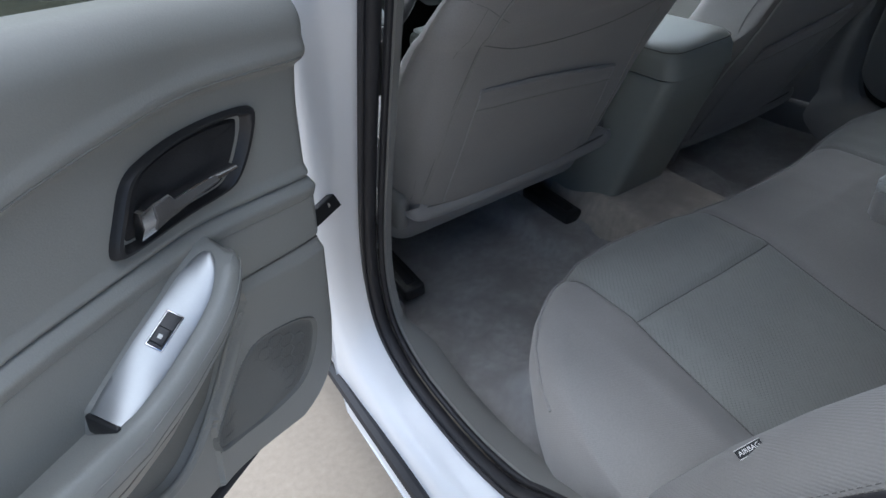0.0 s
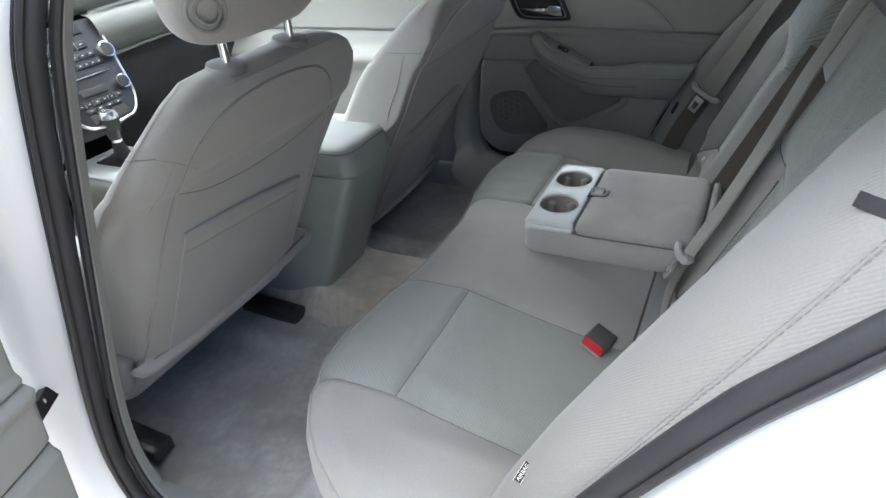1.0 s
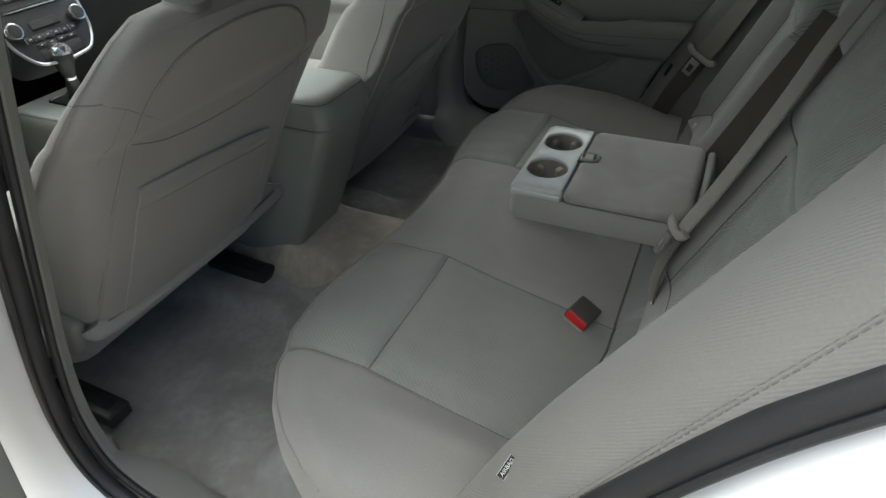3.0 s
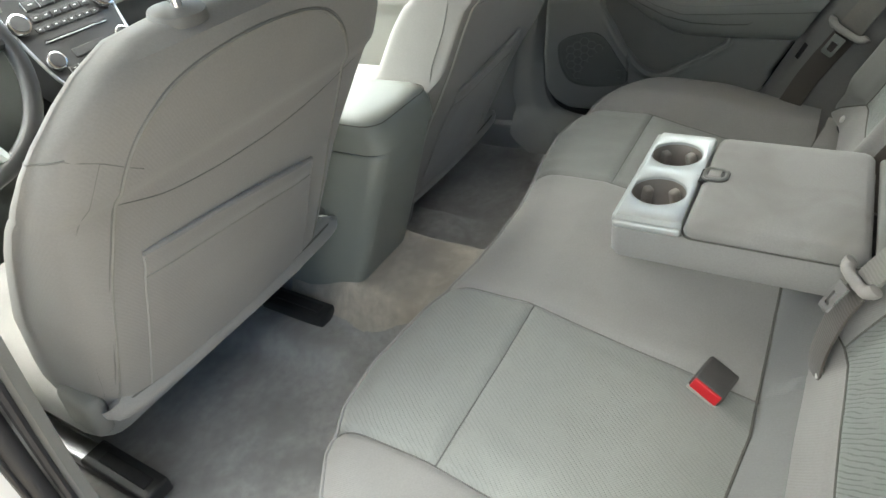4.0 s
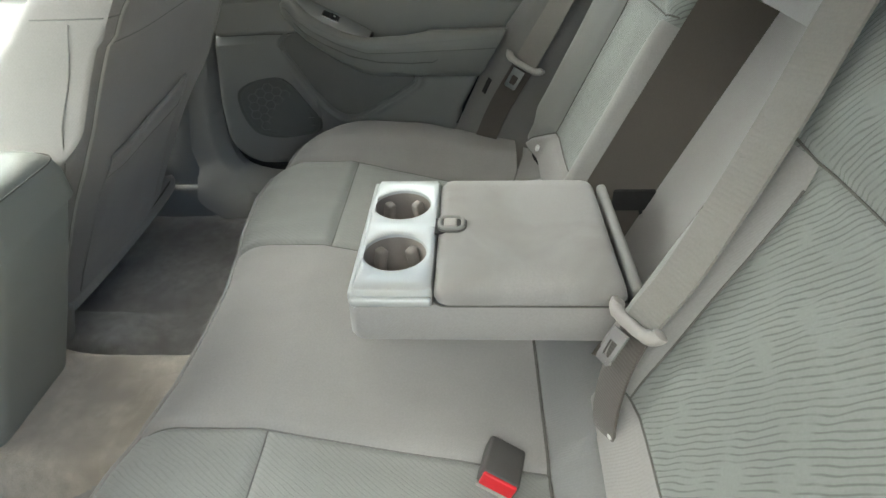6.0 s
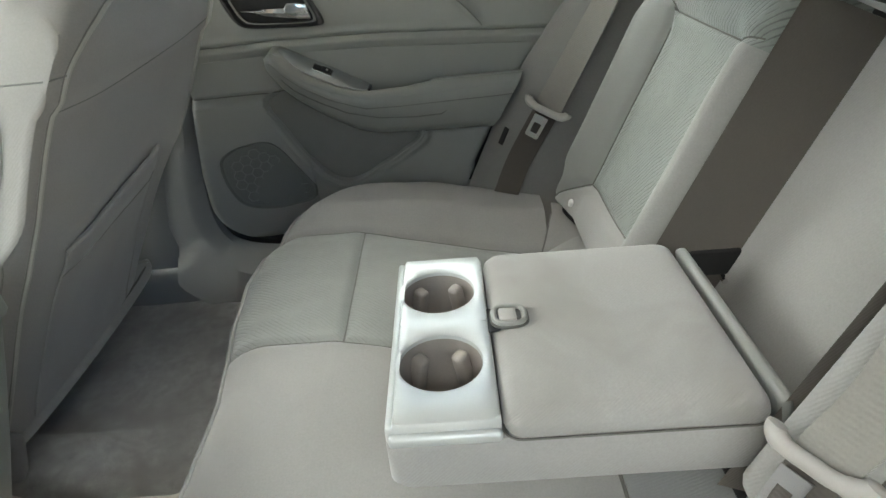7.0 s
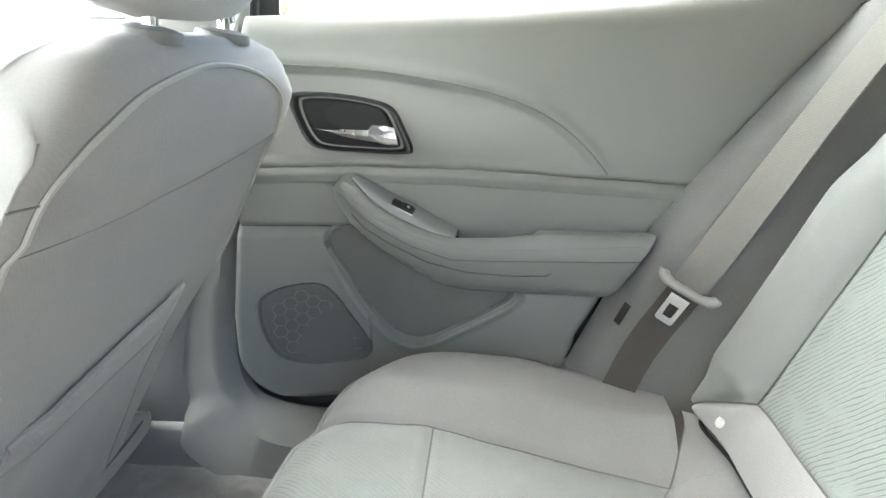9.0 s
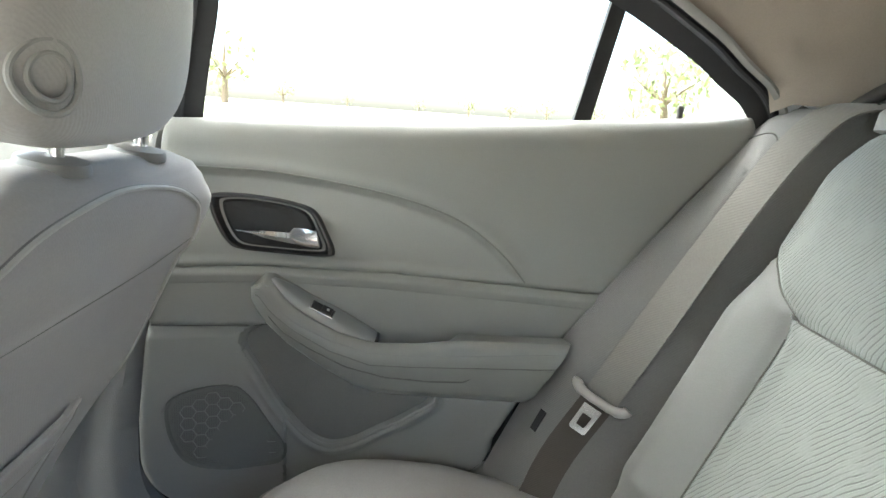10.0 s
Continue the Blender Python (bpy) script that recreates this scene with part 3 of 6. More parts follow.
@lru_cache(None)
def door_x(y, z):
    """How far the door's inner face stands from the car's middle."""
    x = door_base(y)
    x -= 0.012 * ease(z, 0.86, 0.99)
    mz = mid_z(y)
    if mz < z < up_z(y):
        x += 0.008 * min(ease(z - mz, 0.0, 0.02), ease(up_z(y) - z, 0.0, 0.014)) * (1 - ease(-y, 0.10, 0.149))
    x -= 0.004 * dip(z - up_z(y) - 0.006, 0.010) * (1 - ease(-y, 0.12, 0.149))
    if abs(z - mz) < 0.02:
        x += 0.008 * dip(z - mz, 0.005)
        if z < mz:
            x -= 0.006 * (1 - ease(mz - z, 0.0, 0.03))
    if abs(z - 0.69) < 0.02:
        x += 0.004 * dip(line_dist((y, z), LOWLINE), 0.004)
    if z < 0.694 and y > 0.2:
        x -= 0.006 * ease(0.694 - z, 0.0, 0.012)
    if abs(z - 0.604) < 0.03:
        x += 0.004 * dip(line_dist((y, z), LOWLINE_BACK), 0.004)
    if -0.05 < y < 0.29 and 0.48 < z < 0.72:
        dist = line_dist((y, z), POUCH + POUCH[:1])
        if inside((y, z), POUCH):
            x += 0.055 * ease(dist, 0.0, 0.020) + 0.004
            x -= 0.020 * ease(dist, 0.004, 0.020) * ease((0.16 - y) * 0.688 + (z - 0.606) * 0.726, -0.006, 0.008)
        else:
            x -= 0.007 * dip(dist - 0.007, 0.007) * (1 - ease(z, 0.60, 0.66))
    if 0.18 < y < 0.385 and 0.46 < z < 0.62:
        x += 0.003 * (1 if speaker_dist(y, z) < 0 else 0)
    return x


def speaker_dist(y, z):
    """Negative inside the loudspeaker's rounded grille."""
    return line_dist_signed((y, z))


SPEAKER = flat_curve([(0.362, 0.578), (0.345, 0.597), (0.316, 0.606), (0.278, 0.607), (0.253, 0.590), (0.224, 0.545), (0.200, 0.506), (0.206, 0.480), (0.245, 0.472), (0.290, 0.472), (0.336, 0.489), (0.358, 0.531)], 5, True)


def line_dist_signed(p):
    d = line_dist(p, SPEAKER + SPEAKER[:1])
    return -d if inside(p, SPEAKER) else d


def rear_door(s, name, label):
    hinge = (s * 0.849, 0.436, 0.36)
    d = thing(name, hinge, label, "car door", kind="structure")

    def panel(u, v):
        roll = 0.0
        if v > 0.94:
            roll = (v - 0.94) / 0.06
        sill = lerp_table([(-0.47, 1.038), (-0.2, 1.016), (0.0, 1.001), (0.35, 0.985)], 0.35 - u * 0.8)
        mz = mid_z(0.37 - u * 0.62)
        z = 0.405 + (mz - 0.405) * v / 0.58 if v < 0.58 else mz + (min(v, 0.94) - 0.58) / 0.36 * (sill - 0.012 - mz)
        yf, yr = door_edges(z)
        y = yf + (yr - yf) * u
        x = door_x(y, z)
        edge = min(u, 1 - u) * abs(yf - yr)
        x += 0.012 * (1 - math.sqrt(max(0.0, 1 - (1 - min(1, edge / 0.012)) ** 2)))
        if v < 0.02:
            x += 0.012 * (1 - v / 0.02)
        if v > 0.90:
            x += 0.046 * ((v - 0.90) / 0.10) ** 2.2
        if roll:
            z += 0.013 * math.sin(min(1, roll * 1.6) * math.pi / 2)
        return (s * x, y, z)

    part("inner_panel", grid(panel, 170, 380), TRIM, d, "grey-beige moulded plastic inner panel")

    def face_line(pts, lift=0.0008):
        return [(s * (door_x(y, z) - lift), y, z) for y, z in pts]

    part("panel_gap_crease", tube(face_line(flat_curve([(0.380, 0.7005), (0.30, 0.697), (0.215, 0.692)], 10)), 0.0011, 5), STITCH, d)
    # upper crease: shade below the overhanging pad drawn as a darker line
    part("panel_gap_crease", tube(face_line([q for q in UPPER if -0.146 < q[0] < 0.358], 0.0), 0.0013, 6), DOOR_SHADE, d)
    part("panel_gap_crease", tube(face_line(flat_curve([(-0.02, 0.603), (-0.09, 0.603), (-0.165, 0.605)], 8)), 0.0011, 5), STITCH, d)

    pc = (0.118, 0.600)
    # added skin inside the pocket; shade under the armrest is in its darker colour
    part("door_shade", loft([[(s * (door_x(pc[0] + (y - pc[0]) * k, pc[1] + (z - pc[1]) * k) - 0.0015), pc[0] + (y - pc[0]) * k, pc[1] + (z - pc[1]) * k) for y, z in POUCH] for k in [0.95 - 0.9 * j / 26 for j in range(27)]]), DOOR_SHADE, d, "inside of the door pocket, shade put into its colour")
    rim = [(y, z) for y, z in POUCH if z < 0.668]
    k0 = max(range(len(rim)), key=lambda k: line_len(rim[k - 1], rim[k]))
    rim = rim[k0:] + rim[:k0]
    part("pouch_rim", tube([(s * (door_base(y) - 0.0015), y, z) for y, z in rim], 0.0035, 8), TRIM, d, "rounded pocket lip")

    # door shell: edges and outer skin
    def ring(x, off):
        out = []
        for k in range(41):
            z = 0.405 + (0.958 - 0.405) * k / 40
            yf, yr = door_edges(z)
            out.append((s * x, yf + off, z - off * (1 - k / 40)))
        for k in range(40, -1, -1):
            z = 0.405 + (1.008 - 0.405) * k / 40
            yf, yr = door_edges(z)
            out.append((s * x, yr - off, z - off * (1 - k / 40)))
        return out

    part("shell_edge", loft([ring(0.700, -0.004), ring(0.708, 0.004), ring(0.748, 0.012)], True, False), RUBBER, d, "dark rubber-edged door rim")
    part("door_shell", loft([ring(0.748, 0.010), ring(0.762, 0.012), ring(0.768, 0.030), ring(0.80, 0.034), ring(0.808, 0.025), [(s * 0.81, 0.15, 0.62)] * 82], True, False), WHITE, d, "white painted door shell")
    part("edge_seal", tube([Vector((s * 0.703, y, 0.392)) for y in (0.0, 0.12, 0.22, 0.27)] + [Vector(p) for p in ring(0.703, 0.012)[:41]], 0.010, 8), RUBBER, d)

    # armrest: a padded rail over a lower pad, with a switch plate on its sloping front
    ridge = [(-0.21, 0.703), (-0.051, 0.700), (-0.040, 0.690), (-0.030, 0.676), (0.0, 0.673), (0.063, 0.674), (0.067, 0.697), (0.124, 0.729), (0.17, 0.751), (0.215, 0.777), (0.230, 0.778), (0.248, 0.758)]
    crest = [(-0.21, 0.709), (-0.05, 0.706), (0.0, 0.698), (0.066, 0.695), (0.086, 0.697), (0.12, 0.706), (0.16, 0.725), (0.188, 0.744), (0.210, 0.764), (0.226, 0.769), (0.248, 0.754)]
    piped = [(-0.21, 0.694), (-0.159, 0.691), (-0.066, 0.684), (0.017, 0.680), (0.073, 0.681), (0.129, 0.697), (0.174, 0.718), (0.21, 0.745), (0.228, 0.760), (0.248, 0.752)]
    under = [(-0.21, 0.677), (-0.161, 0.674), (-0.067, 0.671), (0.016, 0.668), (0.073, 0.668), (0.129, 0.686), (0.174, 0.710), (0.21, 0.736), (0.230, 0.755), (0.248, 0.750)]
    inlay = [(-0.21, 0.650), (-0.087, 0.648), (-0.013, 0.645), (0.05, 0.648), (0.107, 0.661), (0.159, 0.686), (0.195, 0.708), (0.218, 0.730), (0.248, 0.747)]
    foot = [(-0.21, 0.610), (-0.015, 0.612), (0.062, 0.614), (0.097, 0.624), (0.144, 0.650), (0.191, 0.682), (0.222, 0.708), (0.240, 0.733), (0.248, 0.744)]

    def arm_at(y, x, table, lift=0.0):
        """A place on the armrest's skin; it narrows round the nose and ends at the door's rear edge."""
        k = math.sqrt(max(0.0, 1 - (max(0.0, y - 0.185) / 0.064) ** 2))
        z = lerp_table(table, y)
        return Vector((s * (0.692 - (0.692 - x) * k - lift), max(y, door_edges(z)[1] + 0.005), z))

    rings = []
    for k in range(91):
        y = -0.21 + 0.458 * (1 - (1 - k / 90) ** 1.7)
        p = [arm_at(y, x, t) for x, t in ((0.688, ridge), (0.652, crest), (0.6345, piped), (0.6345, under), (0.641, inlay), (0.662, foot))]
        roll_top = p[1].lerp(p[2], 0.22) + Vector((-s * 0.0035, 0, 0.0045))
        roll_mid = p[1].lerp(p[2], 0.62) + Vector((-s * 0.0040, 0, 0.0030))
        pad = p[3].lerp(p[4], 0.5) + Vector((-s * 0.0022, 0, 0))
        pad_low = p[4].lerp(p[5], 0.45) + Vector((-s * 0.0040, 0, -0.003))
        rings.append([p[0] + Vector((s * 0.012, 0, -0.001)), p[0], p[1], roll_top, roll_mid, p[2], p[2].lerp(p[3], 0.5) + Vector((-s * 0.0012, 0, 0)), p[3], pad, p[4], pad_low, p[5], p[5] + Vector((s * 0.03, 0, -0.004))])
    arm = part("armrest", loft(rings), ARM_VINYL, d, "padded grey vinyl armrest", sharp=60)
    ys = [-0.19 + 0.425 * k / 60 for k in range(61)]
    part("stitching", tube([arm_at(y, 0.6355, piped) for y in ys], 0.0008, 5), COLLAR, arm)
    part("stitching", tube([arm_at(y, 0.6365, piped, 0.0025) + Vector((0, 0, 0.0045)) for y in ys], 0.0006, 5), TRIM_LOW, arm)
    part("side_gap", tube([arm_at(y, 0.6350, under) for y in ys], 0.0012, 5), COLLAR, arm)
    part("side_gap", tube([arm_at(-0.088, 0.6355, under), arm_at(-0.080, 0.6375, under) - Vector((0, 0, 0.011))] + [arm_at(y, 0.6405, inlay) for y in [-0.060 + 0.275 * k / 40 for k in range(41)]], 0.0010, 5), COLLAR, arm)
    # satin plate set into the slope
    skin = []
    for k in range(41):
        y = 0.068 + 0.150 * k / 40
        near, far = arm_at(y, 0.652, crest), arm_at(y, 0.688, ridge)
        w = math.sqrt(max(0.0, 1 - (1 - min(1.0, (40 - k) / 40 / 0.30)) ** 2)) * (0.9 + 0.1 * ease(k, 0, 4))
        n = Vector((-s * 0.55, -0.35, 0.75)).normalized()
        a, b = near.lerp(far, 0.5 - 0.46 * w), near.lerp(far, 0.5 + 0.48 * w)
        skin.append([a - n * 0.002, a + n * 0.0012, a.lerp(b, 0.12) + n * 0.0024, a.lerp(b, 0.5) + n * 0.0030, a.lerp(b, 0.88) + n * 0.0024, b + n * 0.0012, b - n * 0.002])
    part("switch_plate", loft(skin), SILVER, arm, "satin silver switch plate", sharp=60)
    ym = 0.146
    along = (arm_at(ym + 0.015, 0.670, ridge) - arm_at(ym - 0.015, 0.670, ridge)).normalized()
    wide = arm_at(ym, 0.688, ridge) - arm_at(ym, 0.652, crest)
    wide = (wide - along * wide.dot(along)).normalized()
    up = wide.cross(along)
    if up.z < 0:
        up = -up
    rot = Matrix((wide, along, up)).transposed()
    if rot.determinant() < 0:
        rot = Matrix((-wide, along, up)).transposed()
    c = arm_at(ym, 0.688, ridge).lerp(arm_at(ym, 0.652, crest), 0.45) + up * 0.0030
    part("switch_surround", rbox(c, (0.0165, 0.036, 0.004), 0.001, rot), CHROME, arm)
    part("switch_well", rbox(c + up * 0.0006, (0.0142, 0.0335, 0.0042), 0.001, rot), BLACK, arm)
    part("window_switch", rbox(c + rot @ Vector((0, -0.006, 0.0028)), (0.0128, 0.016, 0.005), 0.0015, rot), BLACK, arm, "black window switch")
    part("switch_mark", rbox(c + rot @ Vector((0, -0.007, 0.0054)), (0.004, 0.004, 0.0004), 0.0002, rot), LABEL_WHITE, arm)
    part("plate_end", rbox((s * 0.671, 0.066, 0.6855), (0.035, 0.006, 0.024), 0.0025), BLACK, arm, "dark end of the switch plate")

    # handle in its black surround
    def on_face(y, z, lift):
        return Vector((s * (door_x(y, z) - lift), y, z))

    bez = []
    cy, cz = 0.222, 0.846
    for k, lift in ((0.985, -0.004), (0.975, 0.004), (0.94, 0.0085), (0.89, 0.009), (0.85, 0.006), (0.82, -0.002), (0.80, -0.004)):
        bez.append([on_face(cy + (y - cy) * k, cz + (z - cz) * k, 0) + Vector((-s * lift, 0, 0)) for y, z in BEZEL])
    surround = part("handle_surround", loft(bez, True, False), BLACK, d, "black plastic handle surround")
    bowl = [[on_face(cy + (y - cy) * k, cz + (z - cz) * k, lift) for y, z in BEZEL] for k, lift in ((0.81, -0.002), (0.72, 0.0035), (0.40, 0.002), (0.1, 0.0015))]
    part("handle_bowl", loft(bowl), BLACK_MATT, surround)
    lever_top = [(0.268, 0.8415), (0.245, 0.840), (0.215, 0.8385), (0.196, 0.838), (0.190, 0.8455), (0.172, 0.845), (0.158, 0.842)]
    lever_low = [(0.266, 0.8385), (0.245, 0.832), (0.215, 0.826), (0.195, 0.823), (0.186, 0.822), (0.170, 0.819), (0.154, 0.8185)]
    lever = []
    for (ya, za), (yb, zb) in zip(lever_top, lever_low):
        base = on_face(ya, za, 0.010)
        lo = on_face(yb, zb, 0.010)
        o = Vector((-s * 0.007, 0, 0))
        lever.append([base, base + o, base * 0.5 + lo * 0.5 + o * 1.5, lo + o, lo])
    lev = part("lever", loft(lever), CHROME, surround, "chrome door lever")
    if s < 0:
        mid = [[p * 0.86 + (sum(r, Vector()) / 5) * 0.14 + Vector((-s * 0.0022, 0, 0)) for p in r] for r in lever[1:-1]]
        part("lever_face", loft(mid), DARK_GREY, lev)

    # loudspeaker grille with its honeycomb
    sp_c = (0.285, 0.540)
    spk = [[on_face(sp_c[0] + (y - sp_c[0]) * k, sp_c[1] + (z - sp_c[1]) * k, lift) for y, z in SPEAKER] for k, lift in ((1.03, -0.003), (1.0, 0.002), (0.97, 0.0035), (0.95, 0.001), (0.85, 0.0008), (0.7, 0.0008), (0.55, 0.0008), (0.4, 0.0008), (0.25, 0.0008), (0.1, 0.0008))]
    grille = part("speaker_grille", loft(spk), GRILLE, d, "fine-holed plastic speaker grille")
    ridges = []
    r = 0.0108
    for i in range(-8, 9):
        for j in range(-8, 9):
            hy, hz = sp_c[0] + i * r * 1.5, sp_c[1] + (j + 0.5 * (i % 2)) * r * 1.732
            for k in range(3):
                a0, a1 = math.pi / 3 * k, math.pi / 3 * (k + 1)
                p, q = (hy + r * math.cos(a0), hz + r * math.sin(a0)), (hy + r * math.cos(a1), hz + r * math.sin(a1))
                if inside(p, SPEAKER) and inside(q, SPEAKER) and line_dist(p, SPEAKER) > 0.01 and line_dist(q, SPEAKER) > 0.01:
                    ridges.append(tube([on_face(*p, 0.0012), on_face(*q, 0.0012)], 0.0009, 4))
    part("honeycomb", join(*ridges), TRIM_LOW if s > 0 else GRILLE, grille)
    holes = []
    for i in range(60):
        for j in range(52):
            y, z = 0.195 + i * 0.0030, 0.470 + j * 0.0027
            if line_dist_signed((y, z)) < -0.008:
                c = on_face(y, z, 0.0014)
                k = [c + Vector((0, a, b)) * 0.0008 for a, b in ((1, 0), (0.5, 0.87), (-0.5, 0.87), (-1, 0), (-0.5, -0.87), (0.5, -0.87))]
                holes.append((k, [tuple(range(6))]))
    part("grille_holes", join(*holes), DARK_GREY, grille)

    # window: frame, divider, panes
    wl = [(p.x, p.y) for p in curve([(y, z, 0) for y, z in ((0.347, 0.985), (0.346, 1.06), (0.340, 1.14), (0.315, 1.205), (0.20, 1.240), (0.05, 1.250), (-0.2, 1.236), (-0.33, 1.200), (-0.412, 1.160), (-0.450, 1.100), (-0.452, 1.045))], 6)]
    part("window_frame", tube([(s * 0.727, y, z) for y, z in wl], 0.014, 8), BLACK_MATT, d, "matt black window frame")
    outer = [(s * 0.735, y + 0.035 * (1 if y > 0.1 else -0.8), z + 0.03) for y, z in wl]
    part("frame_face", loft([[(s * 0.727, y, z) for y, z in wl], outer], False, False), BLACK_MATT, d)
    part("window_divider", loft([[(s * 0.712, -0.188, 1.000), (s * 0.712, -0.212, 1.002), (s * 0.726, -0.212, 1.002), (s * 0.726, -0.188, 1.000)], [(s * 0.700, -0.226, 1.19), (s * 0.700, -0.248, 1.19), (s * 0.716, -0.248, 1.19), (s * 0.716, -0.226, 1.19)], [(s * 0.69, -0.232, 1.24), (s * 0.69, -0.254, 1.24), (s * 0.705, -0.254, 1.24), (s * 0.705, -0.232, 1.24)]]), BLACK_MATT, d, "black divider bar between the panes")
    pane_out = [(s * (0.738 - 0.16 * max(0.0, z - 1.0)), y, z) for y, z in wl] + [(s * 0.74, -0.447, 1.0), (s * 0.74, 0.347, 0.965)]
    pane = part("pane", plate(pane_out, (s, 0, 0.0), 0.003, 0.0005), GLASS if s > 0 else TINTED, d, "clear window pane" if s > 0 else "dark tinted window pane")
    pane.visible_shadow = False
    sill_y = [(0.365, 0.979), (0.2, 0.985), (0.0, 0.995), (-0.2, 1.010), (-0.455, 1.031)]
    part("belt_strip", loft([[(s * (x - 0.012 * ease(z, 0.86, 0.99)), y, z + h) for x, h in ((0.722, -0.014), (0.722, 0.000), (0.727, 0.005), (0.746, 0.006), (0.748, -0.010))] for y, z in sill_y]), RUBBER, d, "black rubber strip under the pane")
    part("sill_strip", tube([(s * 0.764, 0.35, 0.968), (s * 0.764, 0.0, 0.987), (s * 0.764, -0.45, 1.020)], 0.006, 6), CHROME, d, "bright strip along the window")
    part("lock_button", lathe([(0.012, -0.004), (0.011, 0.003), (0.0045, 0.004), (0.0042, 0.026), (0.0052, 0.028), (0.0050, 0.034), (0.002, 0.0355)], (s * 0.708, -0.338, 1.012), n=14), DARK_GREY, d, "dark lock button")
    return d


rear_door(1, "door_1", "closed rear car door with grey-beige panel and chrome lever")
door_l = rear_door(-1, "door_2", "opened rear car door with grey-beige panel and silver switch plate")
door_l.location = (-0.948, 0.492, 0.402)
door_l.rotation_euler = (radians(-5.0), radians(9.5), radians(-54.0))

# ---- rear seat ----
rear_seat = thing("rear_seat", (0, -0.05, 0.29), "grey cloth rear bench seat with rippled inserts", "car seat")
FRONT = [(0.0, 0.233), (0.10, 0.235), (0.17, 0.246), (0.25, 0.257), (0.35, 0.266), (0.43, 0.259), (0.50, 0.236), (0.555, 0.200), (0.60, 0.155), (0.635, 0.100), (0.655, 0.04), (0.668, -0.05)]
SEAM_IN, SEAM_OUT, SEAM_Y = 0.178, 0.468, 0.080


def front_y(x):
    """How far forward the cushion reaches; a little fuller at its far outer corner."""
    return lerp_table(FRONT, abs(x)) + (0.022 * ease(x, 0.48, 0.60) if x > 0 else 0.0)


def cushion_z(x, y):
    a = abs(x)
    back = max(0.0, 0.09 - y)
    zi = 0.514 - 0.27 * back + 0.10 * back * back
    zb = 0.520 - 0.07 * back
    zc = 0.516 - 0.22 * back
    if x > 0:
        zb += 0.017 * ease(y, -0.18, -0.02)
    kb, kc = ease(a, 0.455, 0.54), 1 - ease(a, 0.15, 0.21)
    z = zi * (1 - kb) * (1 - kc) + zb * kb + zc * kc
    if a > 0.585:
        k = min(1.0, (a - 0.585) / 0.10)
        z -= 0.075 * (1 - math.sqrt(max(0.0, 1 - k * k)))
    if SEAM_IN < a < SEAM_OUT:
        e = min(a - SEAM_IN, SEAM_OUT - a)
        z += 0.006 * ease(e, 0.0, 0.05) * ease(abs(y - SEAM_Y), 0.0, 0.04)
    if y > -0.30:
        g = max(dip(a - SEAM_IN, 0.005), dip(a - SEAM_OUT, 0.005))
        if SEAM_IN < a < SEAM_OUT:
            g = max(g, dip(y - SEAM_Y, 0.005))
        z -= 0.0055 * g
    z += 0.0016 * noise.noise((x * 11, y * 11, 1.7)) + 0.0008 * noise.noise((x * 30, y * 30, 4.1))
    return z


def cushion_at(x, w):
    """w: 0 at the back, 0.62 where the front roll begins, 0.84 where the skirt begins, 1 at the foot."""
    yf = front_y(x)
    rh = 0.075
    y0, y1 = -0.228, yf - rh
    if w <= 0.62:
        y = y0 + (y1 - y0) * w / 0.62
        return Vector((x, y, cushion_z(x, y)))
    zt = cushion_z(x, y1)
    rv = 0.075
    if w <= 0.84:
        a = (w - 0.62) / 0.22 * math.pi / 2
        g = 0.004 * max(dip(abs(x) - SEAM_IN, 0.005), dip(abs(x) - SEAM_OUT, 0.005)) * math.sin(a)
        return Vector((x, y1 + (rh - g) * math.sin(a), zt - rv * (1 - math.cos(a))))
    k = (w - 0.84) / 0.16
    return Vector((x, yf - 0.050 * k * k, zt - rv - (zt - rv - 0.285) * k))


def cushion_panel(x0, x1, w0, w1, nu, nv, side=0):
    def fn(u, v):
        x = x0 + (x1 - x0) * u
        drop = 0.0
        if side:
            k = u if side > 0 else 1 - u
            if k > 0.85:
                drop = (k - 0.85) / 0.15
                x = side * 0.668
            else:
                x = side * (SEAM_OUT + (0.668 - SEAM_OUT) * k / 0.85)
        p = cushion_at(x, w0 + (w1 - w0) * v)
        if drop:
            p.z += (0.31 - p.z) * drop
            p.x -= side * 0.075 * drop ** 1.5
        return p

    return grid(fn, nu, nv)


def w_of_y(x, y):
    return 0.62 * (y + 0.228) / (front_y(x) - 0.075 + 0.228)


